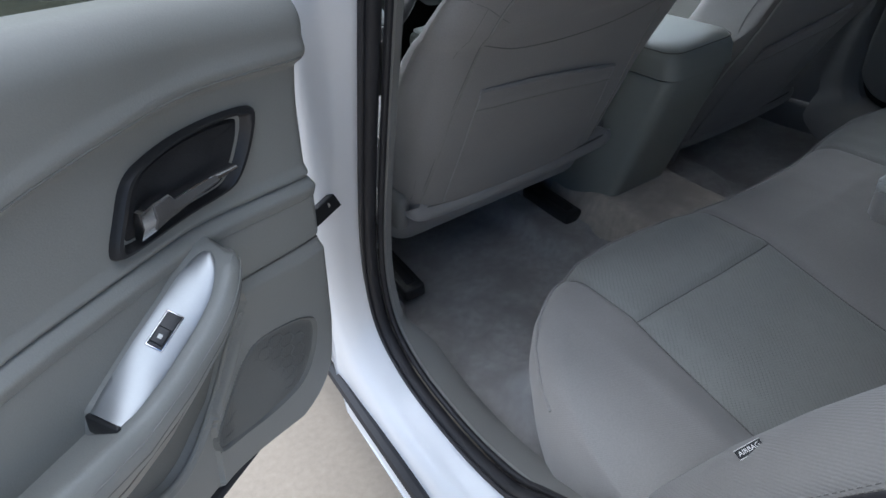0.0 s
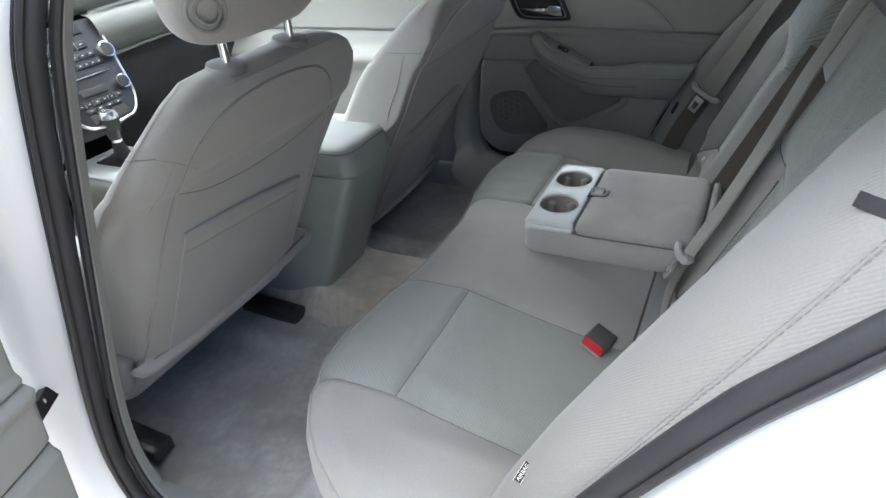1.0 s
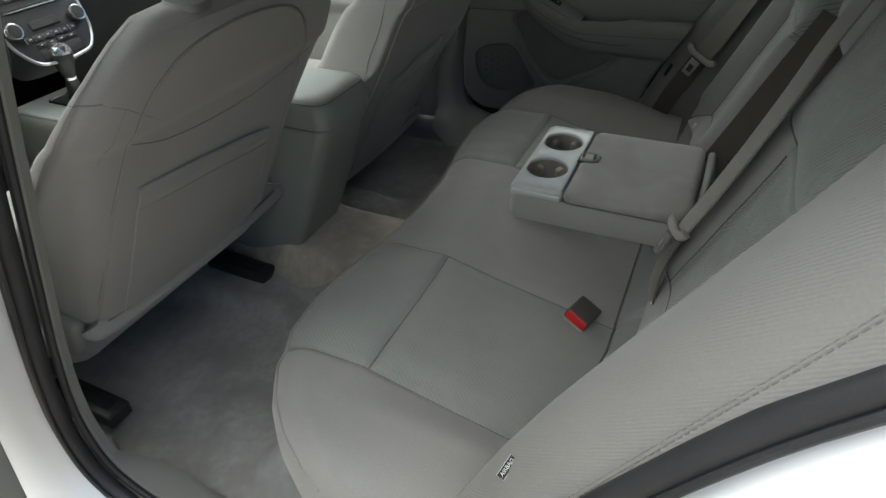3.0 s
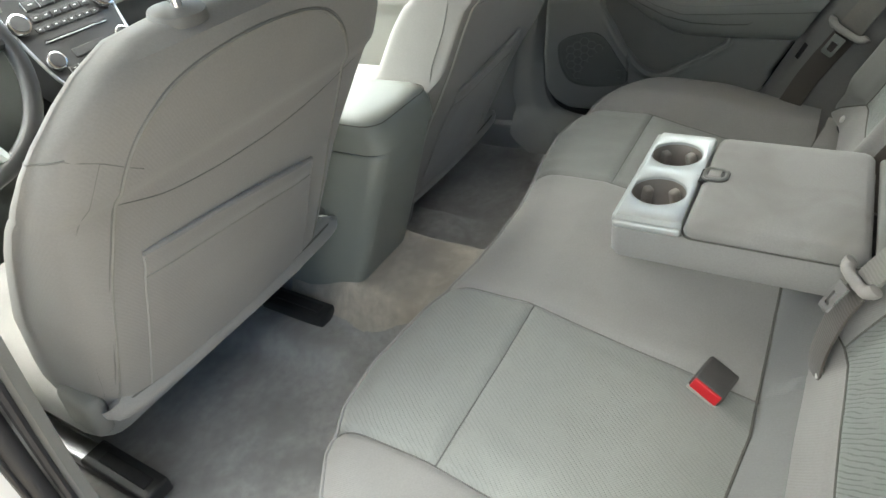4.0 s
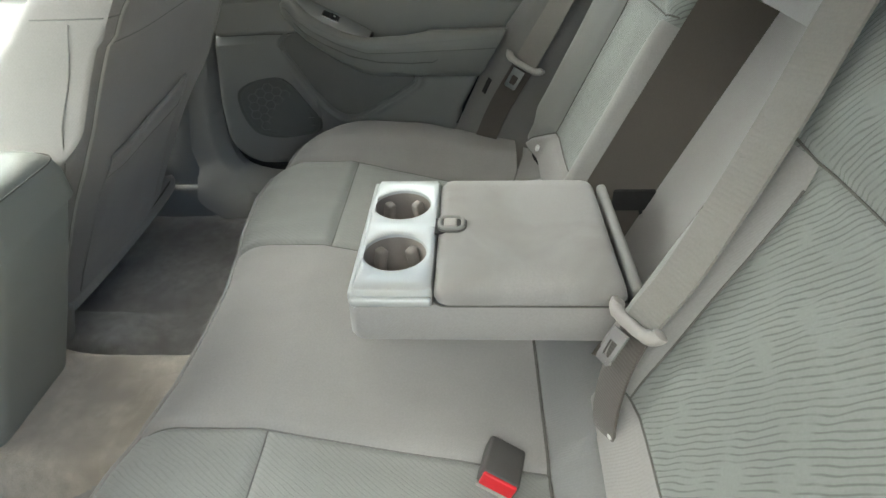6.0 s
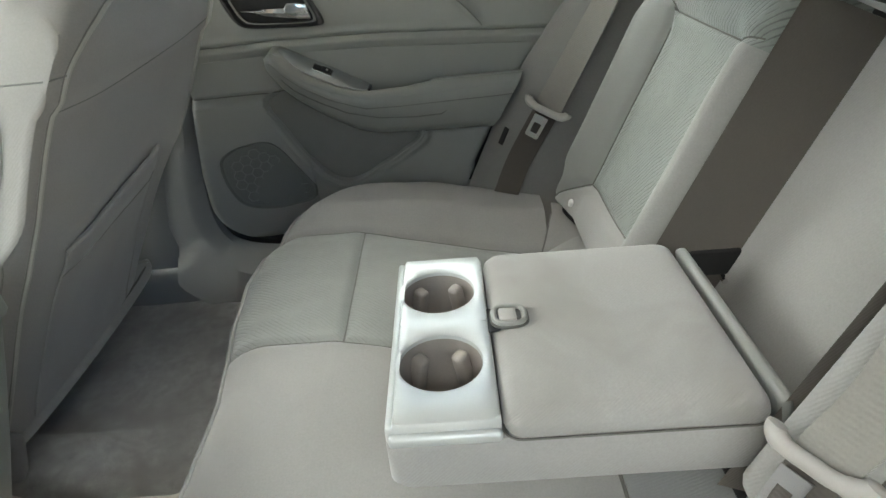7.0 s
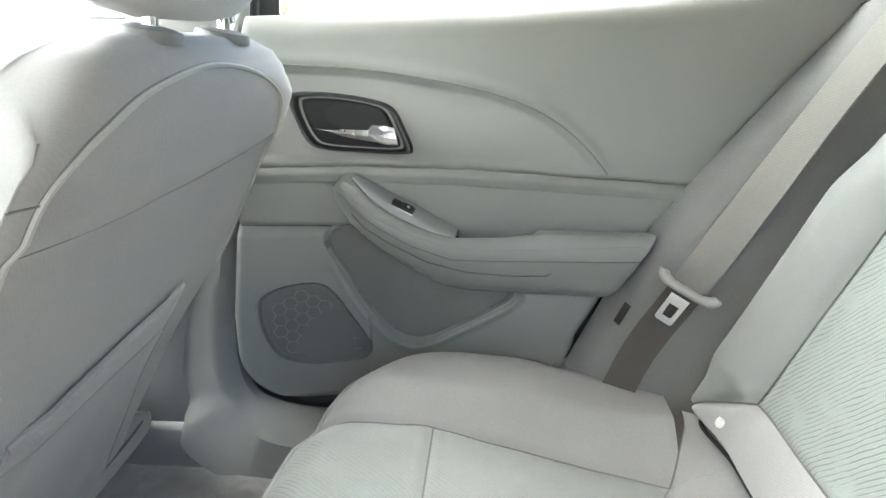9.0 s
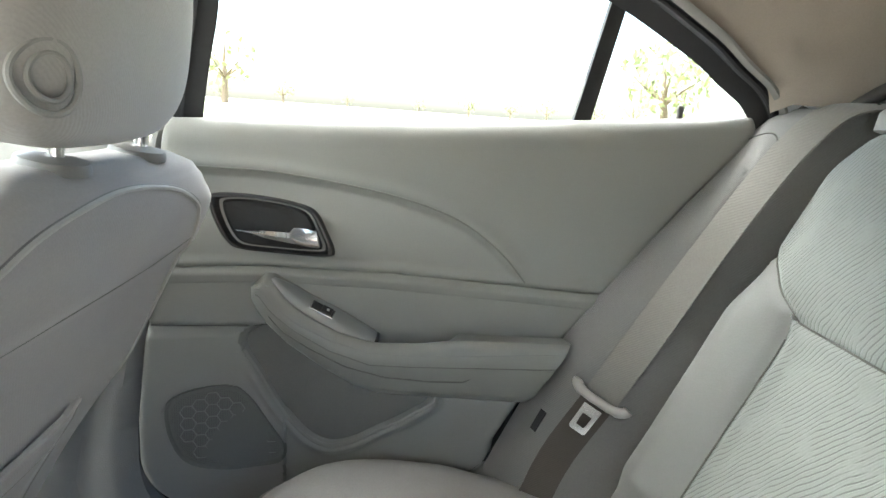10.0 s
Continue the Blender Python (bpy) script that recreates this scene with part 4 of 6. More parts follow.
part("center_panel", cushion_panel(-SEAM_IN, SEAM_IN, 0, 1, 80, 110), CLOTH, rear_seat, "plain grey cloth middle of the seat")
for s in (-1, 1):
    a, b = sorted((s * SEAM_IN, s * SEAM_OUT))

    def insert_piece(front):
        def fn(u, v):
            x = a + (b - a) * u
            ws = w_of_y(x, SEAM_Y)
            return cushion_at(x, ws + (1 - ws) * v if front else ws * v)

        return grid(fn, 80, 70)

    part("seat_insert", insert_piece(False), INSERT_FLAT, rear_seat, "rippled grey-green cloth insert")
    part("front_insert", insert_piece(True), INSERT_FLAT, rear_seat, "rippled grey-green cloth insert")
    part("side_panel", cushion_panel(*sorted((s * SEAM_OUT, s * 0.668)), 0, 1, 60, 110, s), CLOTH, rear_seat)
    for xs in (SEAM_IN, SEAM_OUT):
        part("seam", tube([cushion_at(s * xs, k / 60 * 0.95) + Vector((0, 0, 0.0006)) for k in range(61)], 0.0010, 5), COLLAR, rear_seat)
    part("seam", tube([Vector((s * (SEAM_IN + (SEAM_OUT - SEAM_IN) * k / 40), SEAM_Y, cushion_z(s * (SEAM_IN + (SEAM_OUT - SEAM_IN) * k / 40), SEAM_Y) + 0.0006)) for k in range(41)], 0.0010, 5), COLLAR, rear_seat)
part("front_piping", tube([cushion_at(-0.645 + 1.29 * k / 90, 0.745) + Vector((0, 0.0010, 0.0010)) for k in range(91)], 0.0026, 6), CLOTH, rear_seat)


def B(x, v, d):
    """A place on the reclined back: across, up along it, and out from it."""
    return Vector((x, -0.297 - 0.400 * v + 0.916 * d, 0.567 + 0.916 * v + 0.400 * d))


V_UP = 0.275


def soft_table(table, x):
    """A table read with its corners rounded off."""
    return sum(lerp_table(table, x + e) for e in (-0.014, -0.007, 0.0, 0.007, 0.014)) / 5


def back_depth(a, v, inner, ins):
    """Depth of the backrest at a distance a from the middle."""
    roll = [(inner, -0.10), (inner + 0.002, -0.02), (inner + 0.008, 0.016), (inner + 0.02, 0.034), (inner + 0.036, 0.037), (ins - 0.008, 0.016), (ins + 0.012, 0.002), (0.36, 0.006), (0.448, 0.002), (0.468, 0.010), (0.495, 0.036), (0.525, 0.044), (0.555, 0.030), (0.575, 0.0), (0.588, -0.035), (0.592, -0.10)]
    flat = [(inner, -0.10), (inner + 0.003, -0.02), (inner + 0.015, 0.018), (inner + 0.05, 0.030), (0.36, 0.036), (0.48, 0.034), (0.54, 0.022), (0.57, 0.0), (0.588, -0.035), (0.592, -0.10)]
    low = [(inner, -0.10), (inner + 0.003, -0.03), (inner + 0.02, 0.004), (0.30, 0.010), (0.47, 0.010), (0.525, 0.034), (0.555, 0.022), (0.575, 0.0), (0.588, -0.035), (0.592, -0.10)]
    d = soft_table(roll, a)
    ku = ease(v, V_UP - 0.035, V_UP + 0.05)
    kl = ease(-v, -0.015, 0.03)
    return d * (1 - ku) * (1 - kl) + soft_table(flat, a) * ku + soft_table(low, a) * kl - 0.045 * ease(-v, 0.062, 0.082)


def back_top(a):
    return lerp_table([(0.0, 0.530), (0.46, 0.525), (0.50, 0.510), (0.545, 0.475), (0.575, 0.42), (0.592, 0.36)], a)


def roll_foot(a):
    """Where the outer roll ends above the lower band."""
    return lerp_table([(0.0, 0.0), (0.462, 0.0), (0.50, -0.030), (0.55, -0.075), (0.592, -0.109)], a)


def arc(a):
    """The seam under the upper pad, which climbs round the top of the outer roll."""
    return lerp_table([(0.0, V_UP), (0.450, V_UP), (0.482, V_UP + 0.019), (0.504, V_UP + 0.034), (0.545, V_UP + 0.055), (0.592, V_UP + 0.070)], a)


def back_fn(s, inner, ins):
    lines = [[(ins, 0.0), (ins, V_UP)], [(0.462, 0.0), (0.462, V_UP)], [(inner + 0.02, V_UP + 0.01), (ins, V_UP)] + [(a, arc(a)) for a in (0.450, 0.482, 0.504, 0.545, 0.575)], [(inner, -0.01), (ins, 0.0), (0.462, 0.0), (0.50, -0.030), (0.55, -0.075)]]

    def fn(a, v):
        vt = back_top(a)
        d = back_depth(a, v, inner, ins)
        g = min(line_dist((a, v), l) for l in lines)
        d -= 0.006 * dip(g, 0.006)
        d += 0.0015 * noise.noise((a * 12 * s, v * 12, 7.0))
        if v > vt - 0.045:
            k = min(1.0, (v - (vt - 0.045)) / 0.045)
            d -= 0.07 * (1 - math.sqrt(max(0.0, 1 - k * k)))
        return B(s * a, min(v, vt), d)

    return fn, lines


def backrest(s, inner, ins):
    fn, lines = back_fn(s, inner, ins)
    rest = part("backrest", grid(lambda u, v: B(s * (inner + (0.592 - inner) * u), -0.12 + v * (back_top(inner + (0.592 - inner) * u) + 0.10), -0.10 if v < 0.999 else -0.10), 10, 10), CLOTH, rear_seat, "grey cloth backrest with rolled edges")

    def cell(name, a0, a1, v0, v1, mat, nu, nv):
        def f(u, v):
            a = a0 + (a1 - a0) * u
            lo = v0(a) if callable(v0) else v0
            hi = v1(a) if callable(v1) else v1
            return fn(a, lo + (hi - lo) * v)

        part(name, grid(f, nu, nv), mat, rest)

    cell("inner_roll", inner, ins, -0.11, V_UP, CLOTH, 26, 70)
    cell("insert", ins, 0.462, 0.0, V_UP, INSERT, 60, 70)
    cell("lower_band", ins, 0.592, -0.086, lambda a: max(roll_foot(a), -0.085), CLOTH, 90, 30)
    cell("outer_roll", 0.462, 0.592, roll_foot, arc, SEAT_VINYL, 44, 80)
    cell("upper_pad", inner, 0.592, arc, back_top, INSERT, 110, 70)
    part("back_roll_top", grid(lambda u, v: B(s * (inner + (0.592 - inner) * u), back_top(inner + (0.592 - inner) * u) - 0.002 * v, -0.10 * v + (1 - v) * (back_depth(inner + (0.592 - inner) * u, 0.5, inner, ins) - 0.07)), 40, 6), CLOTH, rest)
    for l in lines:
        pts = []
        for i in range(len(l) - 1):
            for k in range(12):
                t = k / 12
                pts.append((l[i][0] + (l[i + 1][0] - l[i][0]) * t, l[i][1] + (l[i + 1][1] - l[i][1]) * t))
        part("seam", tube([fn(max(inner + 0.004, a), v) + Vector((0, 0.0007, 0.0003)) for a, v in pts], 0.0012, 5), STITCH, rest)
    # rounded plug beside the lower corner
    part("anchor_plug", lathe([(0.0068, -0.002), (0.0066, 0.002), (0.004, 0.0034), (0.001, 0.0038)], fn(0.482 if s > 0 else 0.20, -0.048 if s > 0 else -0.035), (0, 0.916, 0.4), 14), LABEL_WHITE, rest, "pale plastic plug")
    return rest


backrest(1, 0.185, 0.248)
backrest(-1, 0.100, 0.183)

def rear_headrest(s):
    """A padded headrest on two posts, each in a round plastic collar on top of the backrest."""
    hx, hy, hz = s * 0.375, -0.525, 1.145
    rings = []
    for k in range(25):
        t = -1 + 2 * k / 24
        q = math.sqrt(max(0.0, 1 - abs(t) ** 3.0))
        hw, th = 0.040 + 0.078 * q, 0.012 + 0.036 * q
        rings.append([Vector((hx + hw * math.copysign(abs(math.cos(a)) ** 0.55, math.cos(a)), hy - 0.012 * t + th * math.copysign(abs(math.sin(a)) ** 0.75, math.sin(a)), hz + 0.082 * t)) for a in [2 * math.pi * j / 40 for j in range(40)]])
    h = part("headrest", loft(rings), CLOTH, rear_seat, "padded grey cloth headrest")
    for off in (-0.088, 0.088):
        part("post", tube([(hx + off * 0.8, hy + 0.01, 1.02), (hx + off * 0.8, hy, 1.09)], 0.006, 10), CHROME, h, "chrome post")
        part("collar", lathe([(0.034, -0.014), (0.034, 0.004), (0.030, 0.009), (0.010, 0.011), (0.006, 0.011)], (hx + off, -0.484, 1.038), (0, -0.15, 1), 24), BELT_PLASTIC, h, "pale plastic post collar")


for s in (-1, 1):
    rear_headrest(s)


# strip that closes the gap between cushion and backrest, wider in a corner piece beside the far bolster
SKIRT_FRONT = [(-0.60, -0.200), (-0.40, -0.206), (-0.24, -0.224), (0.340, -0.224), (0.370, -0.212), (0.395, -0.197), (0.418, -0.192), (0.445, -0.200), (0.480, -0.220), (0.525, -0.240), (0.60, -0.248)]


def skirt(u, v):
    x = -0.60 + 1.20 * u
    y = lerp_table(SKIRT_FRONT, x)
    k = max(ease(x, 0.32, 0.42), ease(-x, 0.22, 0.30))
    a = Vector((x, y, cushion_z(x, y - 0.001) - 0.006 + 0.007 * k))
    b = B(x, -0.080 if abs(x) > 0.17 else -0.035, -0.030)
    p = a.lerp(b, v)
    return p + Vector((0, 0.35, 0.55)) * (0.016 - 0.012 * ease(x, 0.32, 0.42)) * math.sin(math.pi * v) ** 0.7


part("lower_skirt", grid(lambda u, v: skirt(u * 0.725, v), 120, 14), SKIRT, rear_seat, "grey twill strip below the backrest")
part("lower_skirt", grid(lambda u, v: skirt(0.725 + 0.235 * u, v), 70, 14), CLOTH, rear_seat)
part("seam", tube([skirt((0.945 + 0.180 * k / 30) / 1.2, 0.0) + Vector((0, 0, 0.0006)) for k in range(31)], 0.0012, 5), COLLAR, rear_seat)

part("seam", tube([skirt(k / 100, 0.0) + Vector((0, 0.0005, 0.0008 + 0.0060 * ease(k, 24, 34))) for k in range(8, 78)], 0.0020, 6), STITCH, rear_seat)
# soft shade below the far backrest band, laid in as a black tube
part("band_gap_shade", tube([B(0.30 + 0.245 * k / 30, -0.0815, back_depth(0.30 + 0.245 * k / 30, -0.070, 0.185, 0.248) - 0.012) for k in range(31)], 0.0030, 6), BLACK_MATT, rear_seat, "black strip for the shade under the backrest")
# black tube stands for the shadow between left bolster and backrest
part("bolster_gap_shade", tube([B(-0.548, -0.05 + 0.42 * k / 30, 0.046) for k in range(31)], 0.0060, 6), BLACK_MATT, rear_seat, "black strip for the shade beside the bolster")

# recess behind the folded armrest, with the pad over it
part("recess_back", grid(lambda u, v: B(-0.112 + 0.31 * u, -0.02 + 0.38 * v, -0.085 + 0.012 * math.sin(math.pi * u)), 30, 30), CLOTH, rear_seat, "shaded grey cloth at the back of the armrest recess")
# side walls: a darker cloth colour stands for the shade in the recess
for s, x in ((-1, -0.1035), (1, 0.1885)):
    part("recess_side", grid(lambda u, v: B(x - s * 0.007, -0.030 + 0.37 * v, -0.10 + 0.115 * u), 8, 12), RECESS_SHADE, rear_seat, "recess wall with its shade put into the colour")
part("middle_pad", grid(lambda u, v: B(-0.098 + 0.281 * u, 0.345 + 0.185 * v, -0.02 + 0.045 * math.sqrt(max(0, math.sin(math.pi * min(1, max(0, u))))) ** 0.6 * math.sqrt(max(0.0, math.sin(math.pi * (0.04 + 0.92 * v)))) ** 0.7), 40, 30), CLOTH, rear_seat, "pad above the armrest recess")
part("middle_pad_foot", grid(lambda u, v: B(-0.098 + 0.281 * u, 0.345, -0.10 + 0.085 * v), 10, 4), CLOTH, rear_seat)
part("hinge_pocket", rbox(B(0.043, -0.055, -0.05), (0.27, 0.05, 0.05), 0.004), BLACK_MATT, rear_seat)
part("hinge_opening", rbox((0.181, -0.372, 0.586), (0.008, 0.060, 0.034), 0.003), BLACK_MATT, rear_seat, "black opening for the armrest hinge")
part("hinge_pin", tube([(0.180, -0.384, 0.567), (0.166, -0.382, 0.567)], 0.0035, 8), CHROME, rear_seat, "bright hinge pin")

# side bolsters beside the doors
WING = [(0.570, -0.03), (0.578, 0.004), (0.590, 0.045), (0.606, 0.085), (0.622, 0.115), (0.638, 0.131), (0.652, 0.137), (0.667, 0.134), (0.682, 0.123), (0.694, 0.10), (0.702, 0.06), (0.705, -0.04)]
WING_K = [(-0.16, 1.06), (0.0, 1.06), (0.10, 1.0), (0.20, 0.86), (0.30, 0.68), (0.38, 0.55), (0.46, 0.42), (0.50, 0.30), (0.53, 0.05), (0.54, -0.25)]
WING_LEFT = [(0.552, -0.03), (0.554, 0.03), (0.557, 0.075), (0.563, 0.105), (0.578, 0.121), (0.600, 0.130), (0.625, 0.135), (0.648, 0.133), (0.668, 0.124), (0.684, 0.108), (0.696, 0.085), (0.703, 0.050), (0.706, -0.04)]
WING_K_LEFT = [(-0.16, 1.06), (0.0, 1.06), (0.10, 1.02), (0.20, 0.94), (0.30, 0.85), (0.38, 0.77), (0.46, 0.69), (0.50, 0.61), (0.53, 0.42), (0.545, 0.10)]
wing_curves = {s: [(p.x, p.y) for p in curve([(a, d, 0) for a, d in w], 5)] for s, w in ((-1, WING_LEFT), (1, WING))}


def wing_at(s, u, v):
    wing_curve = wing_curves[s]
    i = u * (len(wing_curve) - 1)
    j = min(int(i), len(wing_curve) - 2)
    t = i - j
    a = wing_curve[j][0] * (1 - t) + wing_curve[j + 1][0] * t
    d = wing_curve[j][1] * (1 - t) + wing_curve[j + 1][1] * t
    k = lerp_table(WING_K if s > 0 else WING_K_LEFT, v)
    a -= (0.007 if s < 0 else 0.012) * ease(v, 0.35, 0.54)
    a += 0.016 * ease(u, 0.45, 0.70) if s < 0 else 0.030 * ease(u, 0.38, 0.62)
    g = 0.003 * dip(u - (0.735 if s > 0 else 0.765), 0.012)
    return B(s * a, v, d * k if d > 0 else d + (k - 1) * 0.03) + Vector((0, -0.9 * g, -0.3 * g))


for s in (-1, 1):
    wing = thing("side_bolster", (s * 0.64, -0.20, 0.42), "grey twill cloth side bolster between backrest and door", "seat bolster", group="side bolsters")
    part("cover", grid(lambda u, v: wing_at(s, u, -0.15 + 0.69 * v), 60, 110), BOLSTER, wing)
    dashes = [tube([wing_at(s, (0.735 if s > 0 else 0.765) + o, -0.12 + 0.0069 * k + e) + Vector((-s * 0.0004, 0.0006, 0)) for e in (0.0, 0.0042)], 0.0007 if s > 0 else 0.0008, 4) for k in range(90) for o in ((0.0,) if s > 0 else (-0.006, 0.006))]
    part("stitching", join(*dashes), COLLAR, wing)
    if s > 0:
        part("top_seam", tube([wing_at(s, 0.30 + 0.35 * k / 20, 0.43 + 0.04 * math.sin(k / 20 * 3.1)) + Vector((0, 0.001, 0)) for k in range(21)], 0.001, 5), STITCH, wing)
    else:
        part("top_seam", tube([wing_at(s, 0.34 + 0.56 * k / 30, 0.505 + 0.014 * math.sin(k / 30 * 3.1)) + Vector((0, 0.0008, 0.0006)) for k in range(31)], 0.0014, 5), STITCH, wing)
    vs = -0.020 if s > 0 else 0.464
    m = wing_at(s, 0.40 if s > 0 else 0.69, vs)
    dv = (wing_at(s, 0.40 if s > 0 else 0.69, vs + 0.02) - wing_at(s, 0.40 if s > 0 else 0.69, vs - 0.02)).normalized()
    da = (wing_at(s, 0.46 if s > 0 else 0.76, vs) - wing_at(s, 0.34 if s > 0 else 0.68, vs)).normalized()
    nn = dv.cross(da).normalized()
    if nn.y < 0:
        nn = -nn
    if s < 0:
        da = Vector((-0.72, -0.61, 0.10))
        da = (da - nn * da.dot(nn)).normalized()
        dv = nn.cross(da).normalized()
    w, h = (0.005, 0.016) if s > 0 else (0.0108, 0.0045)
    slot = [m + da * (w * c1) + dv * (h * c2) for c1, c2 in ((-1, -1), (1, -1), (1, 1), (-1, 1))]
    part("slot_cover", plate(slot, nn, 0.0022, 0.0006, -0.004), BLACK_MATT, wing, "black tab in the bolster")

# ---- folding armrest ----


def rounded_rect(x0, x1, y0, y1, r, z, n=5):
    out = []
    for cx, cy, a0 in ((x1 - r, y1 - r, 0), (x0 + r, y1 - r, 90), (x0 + r, y0 + r, 180), (x1 - r, y0 + r, 270)):
        for k in range(n + 1):
            a = radians(a0 + 90 * k / n)
            out.append(Vector((cx + r * math.cos(a), cy + r * math.sin(a), z)))
    return out


AX0, AX1, AY0, AY1 = -0.104, 0.144, -0.305, -0.004
rr = [rounded_rect(AX0 + e, AX1 - e, AY0 + e, AY1 - e, 0.014, z) for e, z in ((0.012, 0.566), (0.004, 0.569), (0.0, 0.577), (0.0, 0.613), (0.003, 0.6195), (0.008, 0.6195), (0.010, 0.565))]
arm = part("folding_armrest", loft(rr), CLOTH, rear_seat, "folded-down grey cloth armrest with silver cup holder panel")
lid = []
for e, z in ((0.004, 0.6195), (0.0, 0.622), (-0.0015, 0.627), (0.0, 0.634), (0.004, 0.640), (0.011, 0.643), (0.03, 0.6445), (0.06, 0.645)):
    lid.append(rounded_rect(AX0 + e, AX1 - e, -0.300 + e, -0.0985 - e, 0.014, z))
part("lid", loft(lid), LID_CLOTH, arm, "grey cloth padded lid with faint stains")
part("seam", tube(rounded_rect(AX0 - 0.0008, AX1 + 0.0008, -0.301, -0.097, 0.014, 0.6202), 0.0011, 5, True), STITCH, arm)
part("rear_flap", rbox((0.02, -0.316, 0.612), (0.235, 0.013, 0.05), 0.005, Matrix.Rotation(radians(-12), 3, "X")), SEAT_VINYL, arm)


def cup_cell(cx, cy, x0, x1, y0, y1, r=0.0378, n=64, shared=0):
    """The part of the silver panel round one cup hole; shared tells the side where the next part joins."""
    rings = []
    for rad, z in ((r - 0.002, -0.0045), (r - 0.0012, -0.0012), (r + 0.0008, 0.0)):
        rings.append([Vector((cx + rad * math.cos(2 * math.pi * k / n), cy + rad * math.sin(2 * math.pi * k / n), 0.6395 + z)) for k in range(n)])
    for e, z in ((0.0035, 0.0), (0.0012, -0.0012), (0.0, -0.004), (0.0, -0.026)):
        ring = []
        for k in range(n):
            c, s_ = math.cos(2 * math.pi * k / n), math.sin(2 * math.pi * k / n)
            ex = 0.0 if shared * c > 0 else e
            tx = ((x1 - ex if c > 0 else x0 + ex) - cx) / c if abs(c) > 1e-6 else 9
            ty = ((y1 - e if s_ > 0 else y0 + e) - cy) / s_ if abs(s_) > 1e-6 else 9
            t = min(tx, ty)
            joined = shared * c > 0 and tx <= ty
            ring.append(Vector((cx + t * c, cy + t * s_, 0.6395 + (0.0 if joined else z))))
        rings.append(ring)
    return rings


cups = ((-0.029, -0.0500), (0.079, -0.0490))
near = cup_cell(*cups[0], -0.101, 0.025, -0.0955, -0.0115, shared=1)
far = cup_cell(*cups[1], 0.025, 0.144, -0.0955, -0.0115, shared=-1)
part("cup_panel", join(loft(near[:4], True, False), loft(far[:4], True, False), loft([r for r in near[3:]], True, False), loft([r for r in far[3:]], True, False)), SILVER_DULL, arm, "satin silver cup holder panel", sharp=35)
part("front_lip", rbox((0.0215, -0.0095, 0.627), (0.245, 0.008, 0.017), 0.0038), SILVER_DULL, arm)
part("side_lip", rbox((-0.1032, -0.052, 0.6255), (0.008, 0.088, 0.011), 0.0036), SILVER_DULL, arm)
for cx, cy in cups:
    part("cup_holder", lathe([(0.0364, -0.003), (0.0360, -0.01), (0.0335, -0.045), (0.031, -0.056), (0.026, -0.060), (0.0005, -0.060)], (cx, cy, 0.6395), n=48, closed=True), CUP, arm, "brown-grey plastic cup well")
    for a in (46, -40):
        c, s_ = math.cos(radians(a)), math.sin(radians(a))
        part("cup_tab", rbox((cx + c * 0.0295, cy + s_ * 0.0295, 0.610), (0.014, 0.013, 0.040), 0.004, Matrix.Rotation(radians(a), 3, "Z") @ Matrix.Rotation(radians(-12), 3, "Y")), CUP, arm)
part("latch_well", plate([(0.002, -0.094, 0.6415), (0.038, -0.094, 0.6415), (0.036, -0.103, 0.6415), (0.030, -0.112, 0.6425), (0.010, -0.112, 0.6425), (0.004, -0.103, 0.6415)], (0, 0, 1), 0.0012, 0.0004), BLACK_MATT, arm)
part("latch_floor", rbox((0.0205, -0.113, 0.6446), (0.022, 0.024, 0.002), 0.0008), DARK_GREY, arm)
part("latch", tube([p + Vector((0, 0, 0.0)) for p in rounded_rect(0.007, 0.034, -0.128, -0.100, 0.009, 0.6468)], 0.0028, 8, True), TRIM, arm, "pale plastic lid latch loop")
part("latch_pad", rbox((0.0205, -0.1125, 0.6466), (0.019, 0.016, 0.004), 0.0018), BELT_PLASTIC, arm, "pale latch tab")
part("latch_rim", tube(rounded_rect(0.0045, 0.0365, -0.1305, -0.0975, 0.010, 0.6447), 0.0014, 6, True), STITCH, arm)

# ---- belts ----


